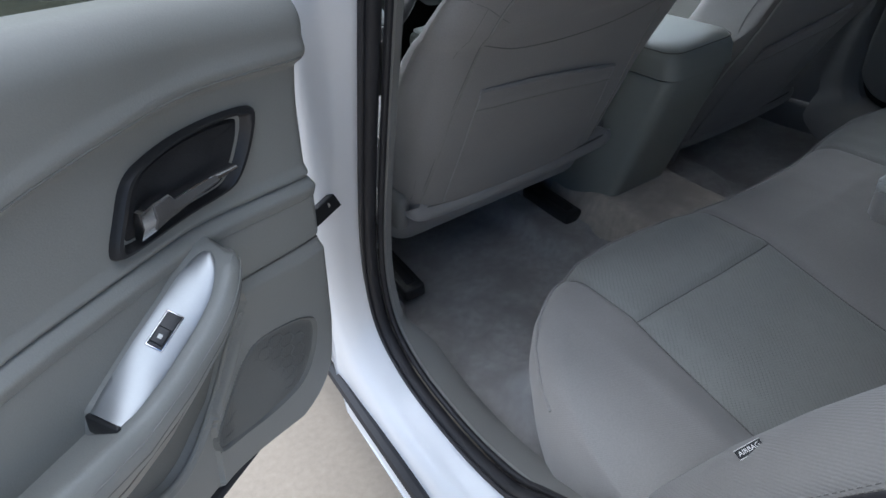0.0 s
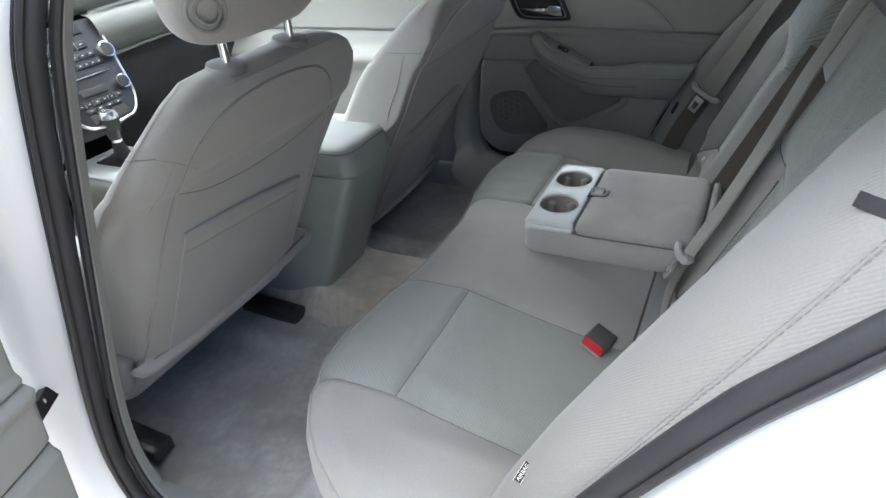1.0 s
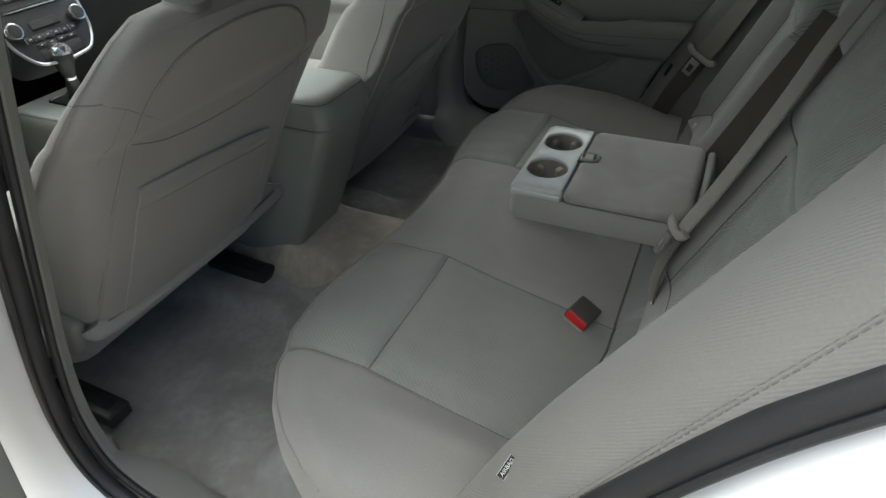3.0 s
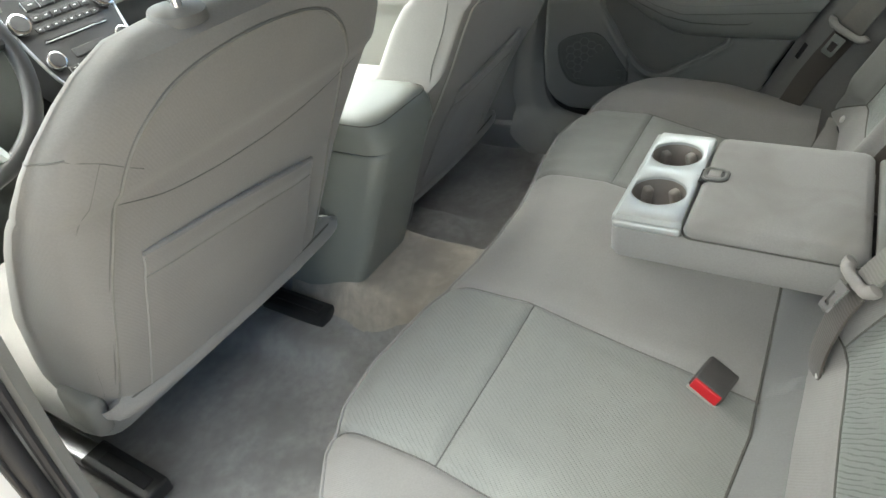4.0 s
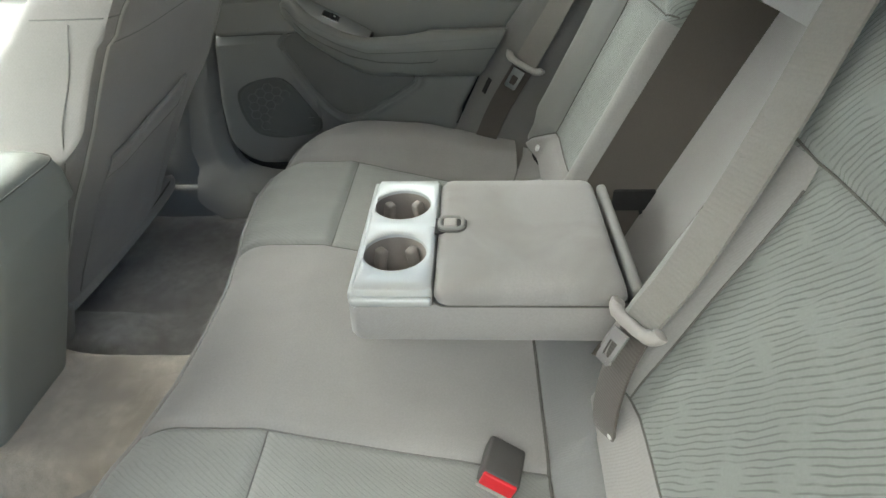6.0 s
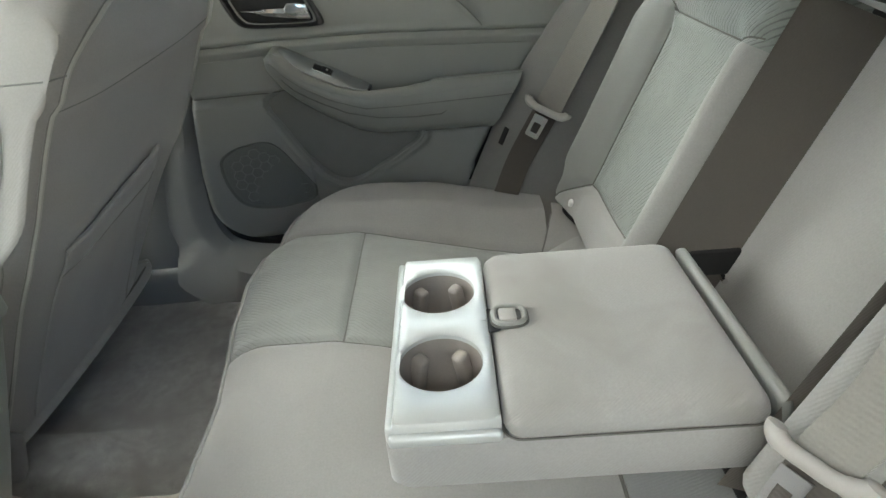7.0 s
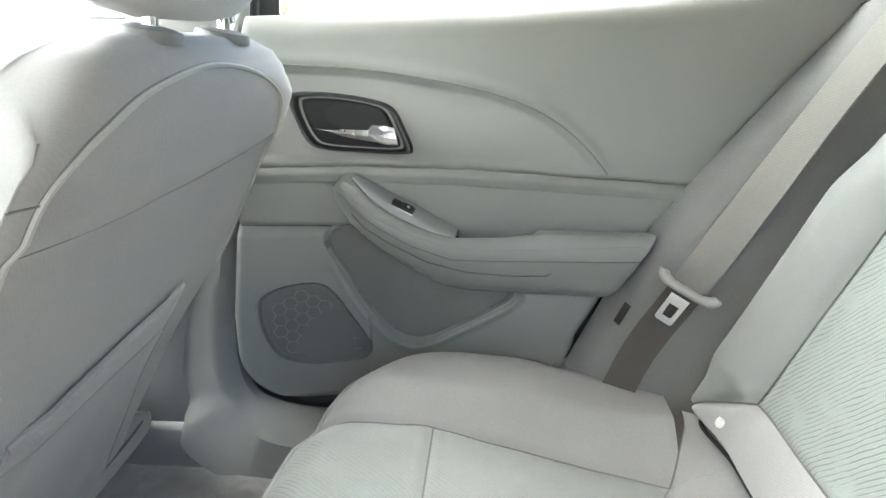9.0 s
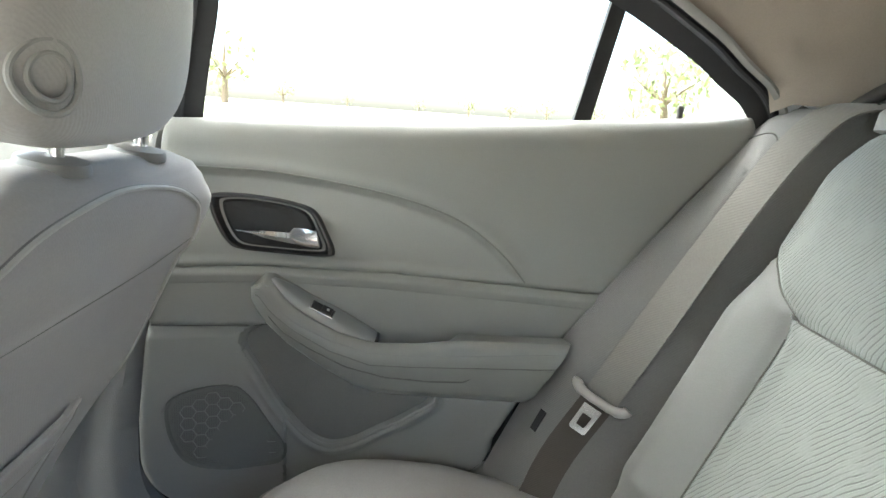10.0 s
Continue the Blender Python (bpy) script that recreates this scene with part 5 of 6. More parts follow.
def seat_belt(label, path, across, tongue_i, s):
    pts = curve(path, 10)
    sides = curve(across, 10)
    base = pts[0]
    b = thing("seat_belt", base, label, "seat belt", group="rear seat belts")
    i = tongue_i
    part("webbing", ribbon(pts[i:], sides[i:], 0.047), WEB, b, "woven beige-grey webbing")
    # same strap below the tongue; underside shade is put into its colour
    part("anchor_webbing", ribbon(pts[:i + 1], sides[:i + 1], 0.045), WEB_SHADE, b, "lower webbing with underside shade put into its colour")
    p, d, a = pts[i], (pts[i + 2] - pts[i - 2]).normalized(), sides[i].normalized()
    n = d.cross(a).normalized()
    if n.y < 0:
        n = -n
    p = p + n * 0.005
    loop = part("loop", tube(curve([p + a * x + d * y + n * z for x, y, z in ((-0.037, 0.009, 0.002), (-0.036, 0.004, 0.003), (-0.029, -0.001, 0.004), (-0.015, -0.003, 0.005), (0.0, -0.003, 0.005), (0.015, -0.003, 0.005), (0.029, -0.001, 0.004), (0.036, 0.004, 0.003), (0.037, 0.009, 0.002))], 4), [0.005] + [0.0075] * 5 + [0.0072] * 4 + [0.0062] * 13 + [0.0072] * 4 + [0.0075] * 5 + [0.005], 10), BELT_PLASTIC, b, "pale plastic tongue grip")
    outer = [p + a * x - d * y + n * 0.009 for x, y in ((-0.013, 0.012), (0.013, 0.012), (0.0125, 0.050), (0.010, 0.053), (-0.010, 0.053), (-0.0125, 0.050))]
    hole = [p + a * x - d * y + n * 0.009 for x, y in ((-0.0065, 0.026), (0.0065, 0.026), (0.0065, 0.033), (0.0055, 0.044), (-0.0055, 0.044), (-0.0065, 0.040))]
    rings = [[q - n * 0.0012 for q in hole], [q + n * 0.0012 for q in hole], [q + n * 0.0012 for q in outer], [q - n * 0.0012 for q in outer], [q - n * 0.0012 for q in hole]]
    part("tongue", loft(rings, True, False), CHROME, b, "bright steel belt tongue", sharp=25)
    return b


pr = [V(0.590, -0.150, 0.462), V(0.597, -0.169, 0.503), V(0.602, -0.184, 0.540), V(0.603, -0.204, 0.582), V(0.597, -0.243, 0.655), V(0.592, -0.300, 0.765), V(0.588, -0.350, 0.862), V(0.584, -0.398, 0.950), V(0.578, -0.436, 1.012), V(0.570, -0.475, 1.050), V(0.555, -0.535, 1.058)]
ar = [V(0.45, 0.80, 0.36)] * 5 + [V(0.68, 0.62, 0.30), V(0.86, 0.44, 0.23), V(0.90, 0.37, 0.20), V(0.91, 0.36, 0.19), V(0.9, 0.35, 0.15), V(0.92, 0.28, 0.1)]
seat_belt("beige-grey seat belt over the side bolster with bright tongue", pr, ar, 40, 1)
guide = thing("belt_guide", (0.55, -0.545, 1.03), "grey plastic guide where the belt leaves the shelf", "belt guide")
part("guide", tube(curve([(0.515, -0.515, 1.050), (0.52, -0.535, 1.078), (0.55, -0.55, 1.090), (0.585, -0.535, 1.078), (0.60, -0.51, 1.055)], 6), 0.009, 10), DARK_GREY, guide)
part("guide_foot", rbox((0.555, -0.555, 1.045), (0.10, 0.05, 0.05), 0.012), DARK_GREY, guide)

mid = [(-0.085, -0.193, -0.035), (-0.045, -0.188, 0.008), (0.02, -0.178, 0.032), (0.08, -0.172, 0.039), (0.14, -0.176, 0.041), (0.22, -0.167, 0.042), (0.30, -0.156, 0.045), (0.40, -0.140, 0.050), (0.50, -0.12, 0.040), (0.54, -0.11, -0.02)]
seat_belt("beige-grey middle seat belt lying against the backrest", [B(x, v, d) for v, x, d in mid], [B(x + 0.02, v - 0.007, d + 0.003) - B(x - 0.02, v + 0.007, d - 0.003) for v, x, d in mid], 30, -1)

buckle = thing("belt_buckle", (-0.19, -0.167, 0.455), "dark grey belt buckle with a red release button on the seat", "belt buckle")
tilt = Matrix.Rotation(radians(22), 3, "X") @ Matrix.Rotation(radians(-15), 3, "Z") @ Matrix.Rotation(radians(6), 3, "Y")
part("housing", rbox((-0.186, -0.170, 0.464), (0.058, 0.043, 0.022), 0.004, tilt), DARK_GREY, buckle, "dark grey plastic buckle housing")
part("release_button", rbox(Vector((-0.186, -0.170, 0.464)) + tilt @ Vector((-0.0275, 0, 0.0012)), (0.008, 0.038, 0.0165), 0.002, tilt), RED, buckle, "red release button")
part("button_rim", rbox(Vector((-0.186, -0.170, 0.464)) + tilt @ Vector((-0.0265, 0, -0.0085)), (0.011, 0.042, 0.004), 0.001, tilt), BELT_PLASTIC, buckle)
part("stalk", tube(curve([(-0.170, -0.180, 0.452), (-0.165, -0.200, 0.438), (-0.160, -0.225, 0.425)], 5), 0.006, 8), BLACK_MATT, buckle)

# sewn-in label
lab = thing("airbag_label", (-0.657, -0.197, 0.683), "small black and white woven airbag label sewn on the bolster", "label")
lx = Vector((0.42, -0.37, 0.80)).normalized()
lz = Vector((-0.606, -0.214, 0.766)).normalized()
lup = lz.cross(lx).normalized()
lx = lup.cross(lz).normalized()
lc = Vector((-0.657, -0.197, 0.683)) + lz * 0.0055
flag = [lc + lx * a + lup * b for a, b in ((-0.0110, -0.0038), (0.0110, -0.0038), (0.0110, 0.0038), (-0.0110, 0.0038))]
part("tag", plate(flag, lz, 0.0008, 0.0002), BLACK_MATT, lab)
tv, tf = text_mesh("AIRBAG", 0.0052)
frame3 = Matrix((lx, lup, lz)).transposed()
part("lettering", ([lc + lz * 0.0011 + frame3 @ Vector(p) for p in tv], tf), LABEL_WHITE, lab, "white printed word")
part("tag_border", tube([p + lz * 0.0008 for p in flag], 0.0003, 4, True), LABEL_WHITE, lab)

# ---- front seats ----
YB = [(0.36, 0.545), (0.45, 0.506), (0.54, 0.460), (0.66, 0.398), (0.75, 0.357), (0.80, 0.333), (0.836, 0.315), (0.848, 0.302), (0.88, 0.287), (0.915, 0.270), (0.94, 0.262), (0.955, 0.264), (0.968, 0.279), (0.972, 0.300)]
HW = [(0.36, 0.20), (0.45, 0.225), (0.55, 0.243), (0.68, 0.250), (0.78, 0.247), (0.86, 0.243), (0.89, 0.235), (0.915, 0.222), (0.94, 0.198), (0.955, 0.175), (0.968, 0.135), (0.972, 0.08)]
TH = [(0.36, 0.17), (0.60, 0.165), (0.69, 0.152), (0.80, 0.110), (0.841, 0.086), (0.885, 0.062), (0.918, 0.050), (0.94, 0.046), (0.955, 0.042), (0.968, 0.034), (0.972, 0.012)]
TH_PASSENGER = [(0.36, 0.17), (0.70, 0.165), (0.80, 0.150), (0.86, 0.132), (0.91, 0.110), (0.94, 0.088), (0.955, 0.070), (0.968, 0.045), (0.972, 0.020)]
PLAN = [(0.0, 0.0), (0.35, 0.0015), (0.62, 0.004), (0.80, 0.009), (0.90, 0.018), (0.965, 0.036), (1.0, 0.064), (1.02, 0.10)]
PLAN_FRONT = [(1.035, 0.74), (1.01, 0.95), (0.90, 1.04), (0.76, 0.94), (0.5, 0.76), (0.0, 0.72)]


def outer_edge(cx, z):
    """How round the outer edge of the rear face is: the passenger's seat is squarer at its shoulder."""
    return 1.0 - 0.80 * ease(z, 0.60, 0.74) * (1 - ease(z, 0.90, 0.95)) if cx > 0 else 1.0


def passenger_shift(cx, z):
    """The passenger's seat leans a little further back."""
    return 0.008 * ease(z, 0.55, 0.70) * (1 - ease(z, 0.90, 0.96)) if cx > 0 else 0.0


def half_width(cx, z, side):
    """Half the width of the seat's back at a height, to the left (-1) or right (1) of its middle."""
    hw = lerp_table(HW, z)
    if cx < 0:
        return hw * (1.0 - 0.18 * (1 - ease(z, 0.66, 0.87))) if side > 0 else hw
    return hw - 0.030 * (1 - ease(z, 0.55, 0.80)) if side > 0 else hw + 0.075 * (1 - ease(z, 0.48, 0.74))


def seat_ring(cx, dz, z):
    """Outline of the front seat's back at a height, from the middle of its rear face round by the left."""
    y0, th = lerp_table(YB, z) - passenger_shift(cx, z), lerp_table(TH_PASSENGER if cx > 0 else TH, z)
    k = min(1.0, th / 0.15)
    square = outer_edge(cx, z)
    line = [(u, w * k * square) for u, w in PLAN] + [(u, w * th) for u, w in PLAN_FRONT]
    left, right = half_width(cx, z, -1), half_width(cx, z, 1)
    pts = [(cx - u * left, y0 + w, z + dz) for u, w in line] + [(cx + u * right, y0 + w, z + dz) for u, w in line[-2:0:-1]]
    return curve(pts, 4, True)


def rear_y(cx, dz, x, z):
    """How far back the seat's rear face is."""
    k = min(1.0, lerp_table(TH_PASSENGER if cx > 0 else TH, z) / 0.15)
    square = outer_edge(cx, z)
    hw = half_width(cx, z, 1 if x > cx else -1)
    return lerp_table(YB, z) - passenger_shift(cx, z) + k * square * lerp_table(PLAN, min(1.0, abs(x - cx) / hw))


def rear_point(cx, dz, x, z, lift=0.0):
    return Vector((x, rear_y(cx, dz, x, z) - lift, z + dz))


def front_seat(cx, dz, out, pocket_z, low_z):
    seat = thing("front_seat", (cx, 0.62, 0.29), "grey cloth front seat seen from behind with a map pocket", "car seat", group="front seats")
    zs = [low_z + (0.94 - low_z) * k / 52 for k in range(53)] + [0.945, 0.95, 0.955, 0.960, 0.964, 0.968, 0.9705, 0.972]
    back = part("backrest", loft([seat_ring(cx, dz, z) for z in zs]), SEAT_BACK_SHADE, seat, "grey cloth backrest shell")
    # seams
    half = [(0.212, low_z + 0.005), (0.205, 0.62), (0.196, 0.72), (0.184, 0.79), (0.175, 0.835), (0.165, 0.865), (0.149, 0.893), (0.127, 0.914), (0.100, 0.928), (0.060, 0.937), (0.0, 0.941)]
    if cx > 0:
        half = [(0.222, low_z + 0.005), (0.220, 0.62), (0.218, 0.72), (0.214, 0.80), (0.209, 0.85), (0.202, 0.876), (0.187, 0.895), (0.165, 0.911), (0.117, 0.931), (0.06, 0.943), (0.0, 0.948)]
    ax = cx - (0.022 if cx > 0 else 0.014)
    arch = flat_curve([(ax - x, z) for x, z in half] + [(ax + x * (1.08 if cx > 0 else 1.0 - 0.14 * (1 - ease(z, 0.66, 0.87))), z) for x, z in half[-2::-1]], 6)
    sag = flat_curve([(ax + x, z) for x, z in ((-0.205, 0.838), (-0.12, 0.834), (-0.04, 0.836), (0.04, 0.841), (0.12, 0.848), (0.222, 0.858)) if cx > 0] or [(ax + x, z) for x, z in ((-0.175, 0.835), (-0.12, 0.815), (-0.06, 0.807), (0.0, 0.805), (0.06, 0.807), (0.12, 0.815), (0.21, 0.835))], 6)
    part("crease", tube([rear_point(cx, dz, x, z, 0.0001) for x, z in sag], 0.0010, 5), COLLAR, back)
    part("seam", tube([rear_point(cx, dz, x, z, 0.0002) for x, z in arch], 0.0009, 6), COLLAR, back)
    part("piping", tube([rear_point(cx, dz, ax + (x - ax) * 0.982, z - 0.0025 * ease(z, 0.84, 0.92), 0.0004) for x, z in arch], 0.0018 if cx < 0 else 0.0026, 6), PIPING if cx < 0 else PIPING_PALE, back)
    if cx > 0:
        def flank(y, z):
            return min((p for p in seat_ring(cx, dz, z) if p.x < cx), key=lambda p: abs(p.y - y)) + Vector((-0.0004, 0, 0))

        part("seam", tube(curve([flank(y, z) for y, z in ((0.338, 0.866), (0.360, 0.80), (0.385, 0.74), (0.412, 0.68), (0.445, 0.61))], 5), 0.0011, 5), COLLAR, back)
    for sd in (-1,):
        for line, r_ in () if cx > 0 else ((((0.158, 0.860), (0.178, 0.874), (0.197, 0.888), (0.215, 0.898), (0.224, 0.904)), 0.0012), (((0.197, 0.888), (0.211, 0.854), (0.226, 0.814), (0.233, 0.75), (0.236, 0.66), (0.232, low_z + 0.01)), 0.0012)):
            part("seam", tube([rear_point(cx, dz, x, z, 0.0002) for x, z in flat_curve([(cx + sd * x, z) for x, z in line], 6)], r_ * 0.5, 5), COLLAR, back)
        z_side = 0.872 if cx > 0 else 0.903
        ring_ = seat_ring(cx, dz, z_side)
        edge = sorted([p for p in ring_ if sd * (p.x - cx) > 0.219 and p.y < lerp_table(YB, z_side) + (0.10 if cx > 0 else 0.055)], key=lambda p: p.y)
        part("seam", tube([p + Vector((sd * 0.0003, -0.0002, 0)) for p in edge], 0.0009, 5), COLLAR, back)
    # pocket panel with its slack upper edge
    def pocket(u, v):
        x = cx - (0.028 if cx < 0 else 0.045) + (u - 0.5) * 2 * ((0.155 if cx < 0 else 0.142) - 0.015 * v)
        top = pocket_z + 0.020 * out * (u - 0.5) * 2 + 0.006 * math.cos((u - 0.5) * math.pi)
        z = low_z + 0.012 + (top - low_z - 0.012) * v
        lift = 0.0018 + (0.0035 if cx < 0 else 0.0080) * ease(min(u, 1 - u), 0.0, 0.16) * ease(v, 0.35, 1.0) + 0.0025 * dip(v - 0.93, 0.055)
        lift += 0.0012 * noise.noise((x * 14, z * 14, 2.0))
        return rear_point(cx, dz, x, z, lift)

    ly = lerp_table(YB, low_z)
    pk = part("map_pocket", grid(pocket, 50, 50), SEAT_BACK_SHADE, seat, "grey cloth map pocket on the seat's back")
    part("pocket_hem", tube([pocket(k / 40, 1.0) + Vector((0, 0.0016, 0)) for k in range(41)], 0.0046, 8), SEAT_BACK_SHADE, pk)
    part("pocket_fold", tube([pocket(k / 40, 0.86) + Vector((0, -0.0004, 0)) for k in range(41)], 0.0010, 5), PIPING, pk)
    for uu in (0.0, 1.0):
        part("pocket_seam", tube([pocket(uu, k / 30) for k in range(31)], 0.0012, 5), CLOTH, pk)
    part("lower_roll", tube(curve([(cx - 0.226, ly + 0.030, low_z + dz + 0.010), (cx - 0.20, ly + 0.024, low_z + dz - 0.002), (cx, ly + 0.020, low_z + dz - 0.006), (cx + 0.20, ly + 0.024, low_z + dz - 0.002), (cx + 0.226, ly + 0.030, low_z + dz + 0.010)], 8), [0.012] + [0.022] * 31 + [0.012], 12), CLOTH, seat, "rolled cloth lower edge")
    part("roll_seam", tube([(cx - 0.215 + 0.43 * k / 20, ly - 0.001 + 0.010 * abs(k / 10 - 1) ** 4, low_z + dz + 0.010) for k in range(21)], 0.002, 5), STITCH, seat)
    part("cushion", rbox((cx, 0.83, 0.465), (0.50, 0.52, 0.12), 0.05, seg=5), CLOTH, seat, "grey cloth seat cushion")
    part("cushion_frame", rbox((cx, 0.86, 0.385), (0.36, 0.40, 0.05), 0.01), BLACK_MATT, seat)
    for sd in (-1, 1):
        if cx < 0 or sd < 0:
            part("recliner_cover", rbox((cx + sd * 0.245, 0.545, low_z + dz + 0.0), (0.030, 0.07, 0.08), 0.014, Matrix.Rotation(radians(18), 3, "X")), TRIM_LOW, seat, "grey plastic recliner cover")
        x = cx + (0.178 if sd > 0 else -0.240)
        if cx > 0:
            x = cx + (0.240 if sd > 0 else -0.178)
        yy = (0.07 if sd < 0 else 0.16) if cx > 0 else 0.0
        rail = part("rail_cover", rbox((x, 0.605 + yy, 0.334), (0.046, 0.16, 0.030), 0.005, Matrix.Rotation(radians(3), 3, "X")), BLACK, seat, "black plastic seat rail cover")
        part("rail_groove", rbox((x, 0.595 + yy, 0.3505), (0.020, 0.11, 0.003), 0.001, Matrix.Rotation(radians(3), 3, "X")), BLACK_MATT, rail)
        part("rail", rbox((x, 0.82, 0.322), (0.036, 0.34, 0.03), 0.004), STEEL, seat)
    # headrest
    hz, hy, hx = 1.068 + dz + (0.010 if cx > 0 else 0.026), 0.283, cx - (0.02 if cx > 0 else 0.0)
    rings = []
    for k in range(33):
        t = -1 + 2 * k / 32
        q = math.sqrt(max(0.0, 1 - abs(t) ** 3.2))
        hw, th = 0.055 + 0.090 * q, 0.012 + 0.032 * q
        zc = hz + 0.096 * t
        sh = 0.010 * t
        rings.append([Vector((hx + hw * math.copysign(abs(math.cos(a)) ** 0.55, math.cos(a)), hy - sh + th * math.copysign(abs(math.sin(a)) ** 0.75, math.sin(a)), zc)) for a in [2 * math.pi * j / 48 for j in range(48)]])
    hr = part("headrest", loft(rings), CLOTH, seat, "padded grey cloth headrest")
    for r, w in ((0.0235, 0.0026), (0.0150, 0.0022)):
        loop = []
        for j in range(40):
            x, z = -0.112 + r * math.cos(2 * math.pi * j / 40), r * math.sin(2 * math.pi * j / 40)
            c_ = min(1.0, abs(x) / 0.1445) ** (1 / 0.55)
            loop.append(Vector((hx + x, hy + 0.0045 - 0.0435 * math.sqrt(max(0.0, 1 - c_ * c_)) ** 0.75, hz - 0.045 + z)))
        part("button_ring", tube(loop, w, 8, True), SEAT_VINYL, hr)
    for off in (-0.069, 0.069):
        part("headrest_post", tube([(cx + off, 0.291, 0.94 + dz), (cx + off, 0.286, 1.060 + dz)], 0.0062, 12), CHROME, hr, "chrome headrest post")
        part("post_collar", lathe([(0.0265, -0.004), (0.0265, 0.000), (0.025, 0.005), (0.011, 0.0075), (0.0075, 0.0075)], (cx + off, 0.292, 0.969 + dz), (0, -0.16, 1), 24), COLLAR, seat, "grey plastic post collar")
    return seat


front_seat(-0.352, 0.025, -1, 0.734, 0.505)
front_seat(0.378, -0.010, 1, 0.676, 0.405)

# ---- console between the front seats ----
console = thing("center_console", (0.0, 0.7, 0.30), "grey vinyl centre console with padded lid", "console")


def console_ring(z, x0, y_back, r):
    return rounded_rect(-0.035 - x0 * 0.77, -0.035 + x0 * 0.79, y_back - 0.016, 0.86, r, z, 5)


part("body", loft([console_ring(0.34, 0.110, 0.505, 0.022), console_ring(0.40, 0.110, 0.480, 0.022), console_ring(0.50, 0.109, 0.438, 0.024), console_ring(0.60, 0.108, 0.398, 0.026), console_ring(0.668, 0.107, 0.372, 0.028), console_ring(0.674, 0.104, 0.374, 0.028)]), CONSOLE, console, "grey moulded console body")
clid = part("lid", loft([console_ring(0.677, 0.106, 0.368, 0.03), console_ring(0.680, 0.111, 0.362, 0.03), console_ring(0.712, 0.111, 0.364, 0.03), console_ring(0.726, 0.107, 0.370, 0.03), console_ring(0.734, 0.098, 0.380, 0.03), console_ring(0.738, 0.08, 0.40, 0.03)]), CONSOLE, console, "padded grey-green vinyl lid")
part("lid_stitching", tube([p + Vector((0, 0, 0.0)) for p in console_ring(0.7275, 0.1065, 0.3695, 0.03)], 0.0011, 5, True), STITCH, clid)
low = thing("floor_console", (0.0, 1.05, 0.30), "low grey console with silver plate round the shifter", "console")
part("body", rbox((-0.01, 1.10, 0.44), (0.22, 0.48, 0.26), 0.025), DASH_LIGHT, low)
part("shift_plate", rbox((-0.01, 1.12, 0.5725), (0.19, 0.40, 0.012), 0.005), SILVER_DULL, low, "pale silver trim plate")
part("shift_gate", rbox((-0.01, 1.20, 0.580), (0.065, 0.12, 0.006), 0.003), BLACK, low)
part("gate_rim", tube(rounded_rect(-0.046, 0.026, 1.136, 1.264, 0.018, 0.583), 0.0025, 6, True), CHROME, low)
part("cup_ring", lathe([(0.040, 0.0), (0.042, 0.004), (0.038, 0.006), (0.034, 0.002)], (0.05, 1.02, 0.578), n=32, closed=True), BLACK, low)
shifter = thing("gear_shifter", (0.0, 1.20, 0.58), "black gear shifter with chrome capped knob", "gear shifter")
part("boot", loft([[Vector((x0 + rx * math.cos(a), y0 + ry * math.sin(a), z)) for a in [2 * math.pi * k / 24 for k in range(24)]] for x0, y0, rx, ry, z in ((0.005, 1.205, 0.026, 0.032, 0.580), (0.0, 1.197, 0.021, 0.026, 0.600), (-0.008, 1.188, 0.016, 0.018, 0.625), (-0.014, 1.180, 0.013, 0.014, 0.650))]), BLACK, shifter)
part("stem_band", lathe([(0.0155, 0.0), (0.0165, 0.006), (0.0155, 0.012)], (-0.014, 1.181, 0.642), n=20), CHROME, shifter)
KX, KY, KZ = -0.030, 1.158, -0.012
part("knob", loft([[Vector((KX + (1 - f_) * 0.016 + rx * math.cos(a), KY + (1 - f_) * 0.022 + ry * math.sin(a), z + KZ)) for a in [2 * math.pi * k / 24 for k in range(24)]] for f_, rx, ry, z in ((0.0, 0.014, 0.015, 0.660), (0.3, 0.017, 0.020, 0.68), (0.7, 0.023, 0.028, 0.705), (1.0, 0.025, 0.031, 0.722), (1.0, 0.025, 0.031, 0.730))]), BLACK, shifter)
part("knob_cap", loft([[Vector((KX + rx * math.cos(a), KY + ry * math.sin(a), z + KZ)) for a in [2 * math.pi * k / 24 for k in range(24)]] for rx, ry, z in ((0.0255, 0.032, 0.728), (0.0255, 0.032, 0.735), (0.020, 0.026, 0.746), (0.006, 0.008, 0.750))]), CHROME, shifter, "chrome cap")

# ---- dashboard ----
dash = thing("dashboard", (0, 1.35, 0.55), "dark grey dashboard with pale lower trim", "dashboard")
DASH_P = [(1.545, 0.995), (1.45, 1.03), (1.36, 1.035), (1.31, 1.02), (1.285, 0.99), (1.285, 0.965), (1.30, 0.945)]
DASH_Q = [(1.302, 0.944), (1.268, 0.935), (1.250, 0.90), (1.262, 0.86), (1.285, 0.835)]
DASH_R = [(1.290, 0.833), (1.292, 0.76), (1.305, 0.68), (1.34, 0.60), (1.38, 0.50), (1.42, 0.34)]


def sweep(profile, x0, x1, n=30, bow=0.05):
    pr_ = curve([(0, y, z) for y, z in profile], 5)
    return loft([[Vector((x0 + (x1 - x0) * k / n, p.y + bow * (abs(x0 + (x1 - x0) * k / n) / 0.7) ** 2, p.z)) for p in pr_] for k in range(n + 1)], False, False)


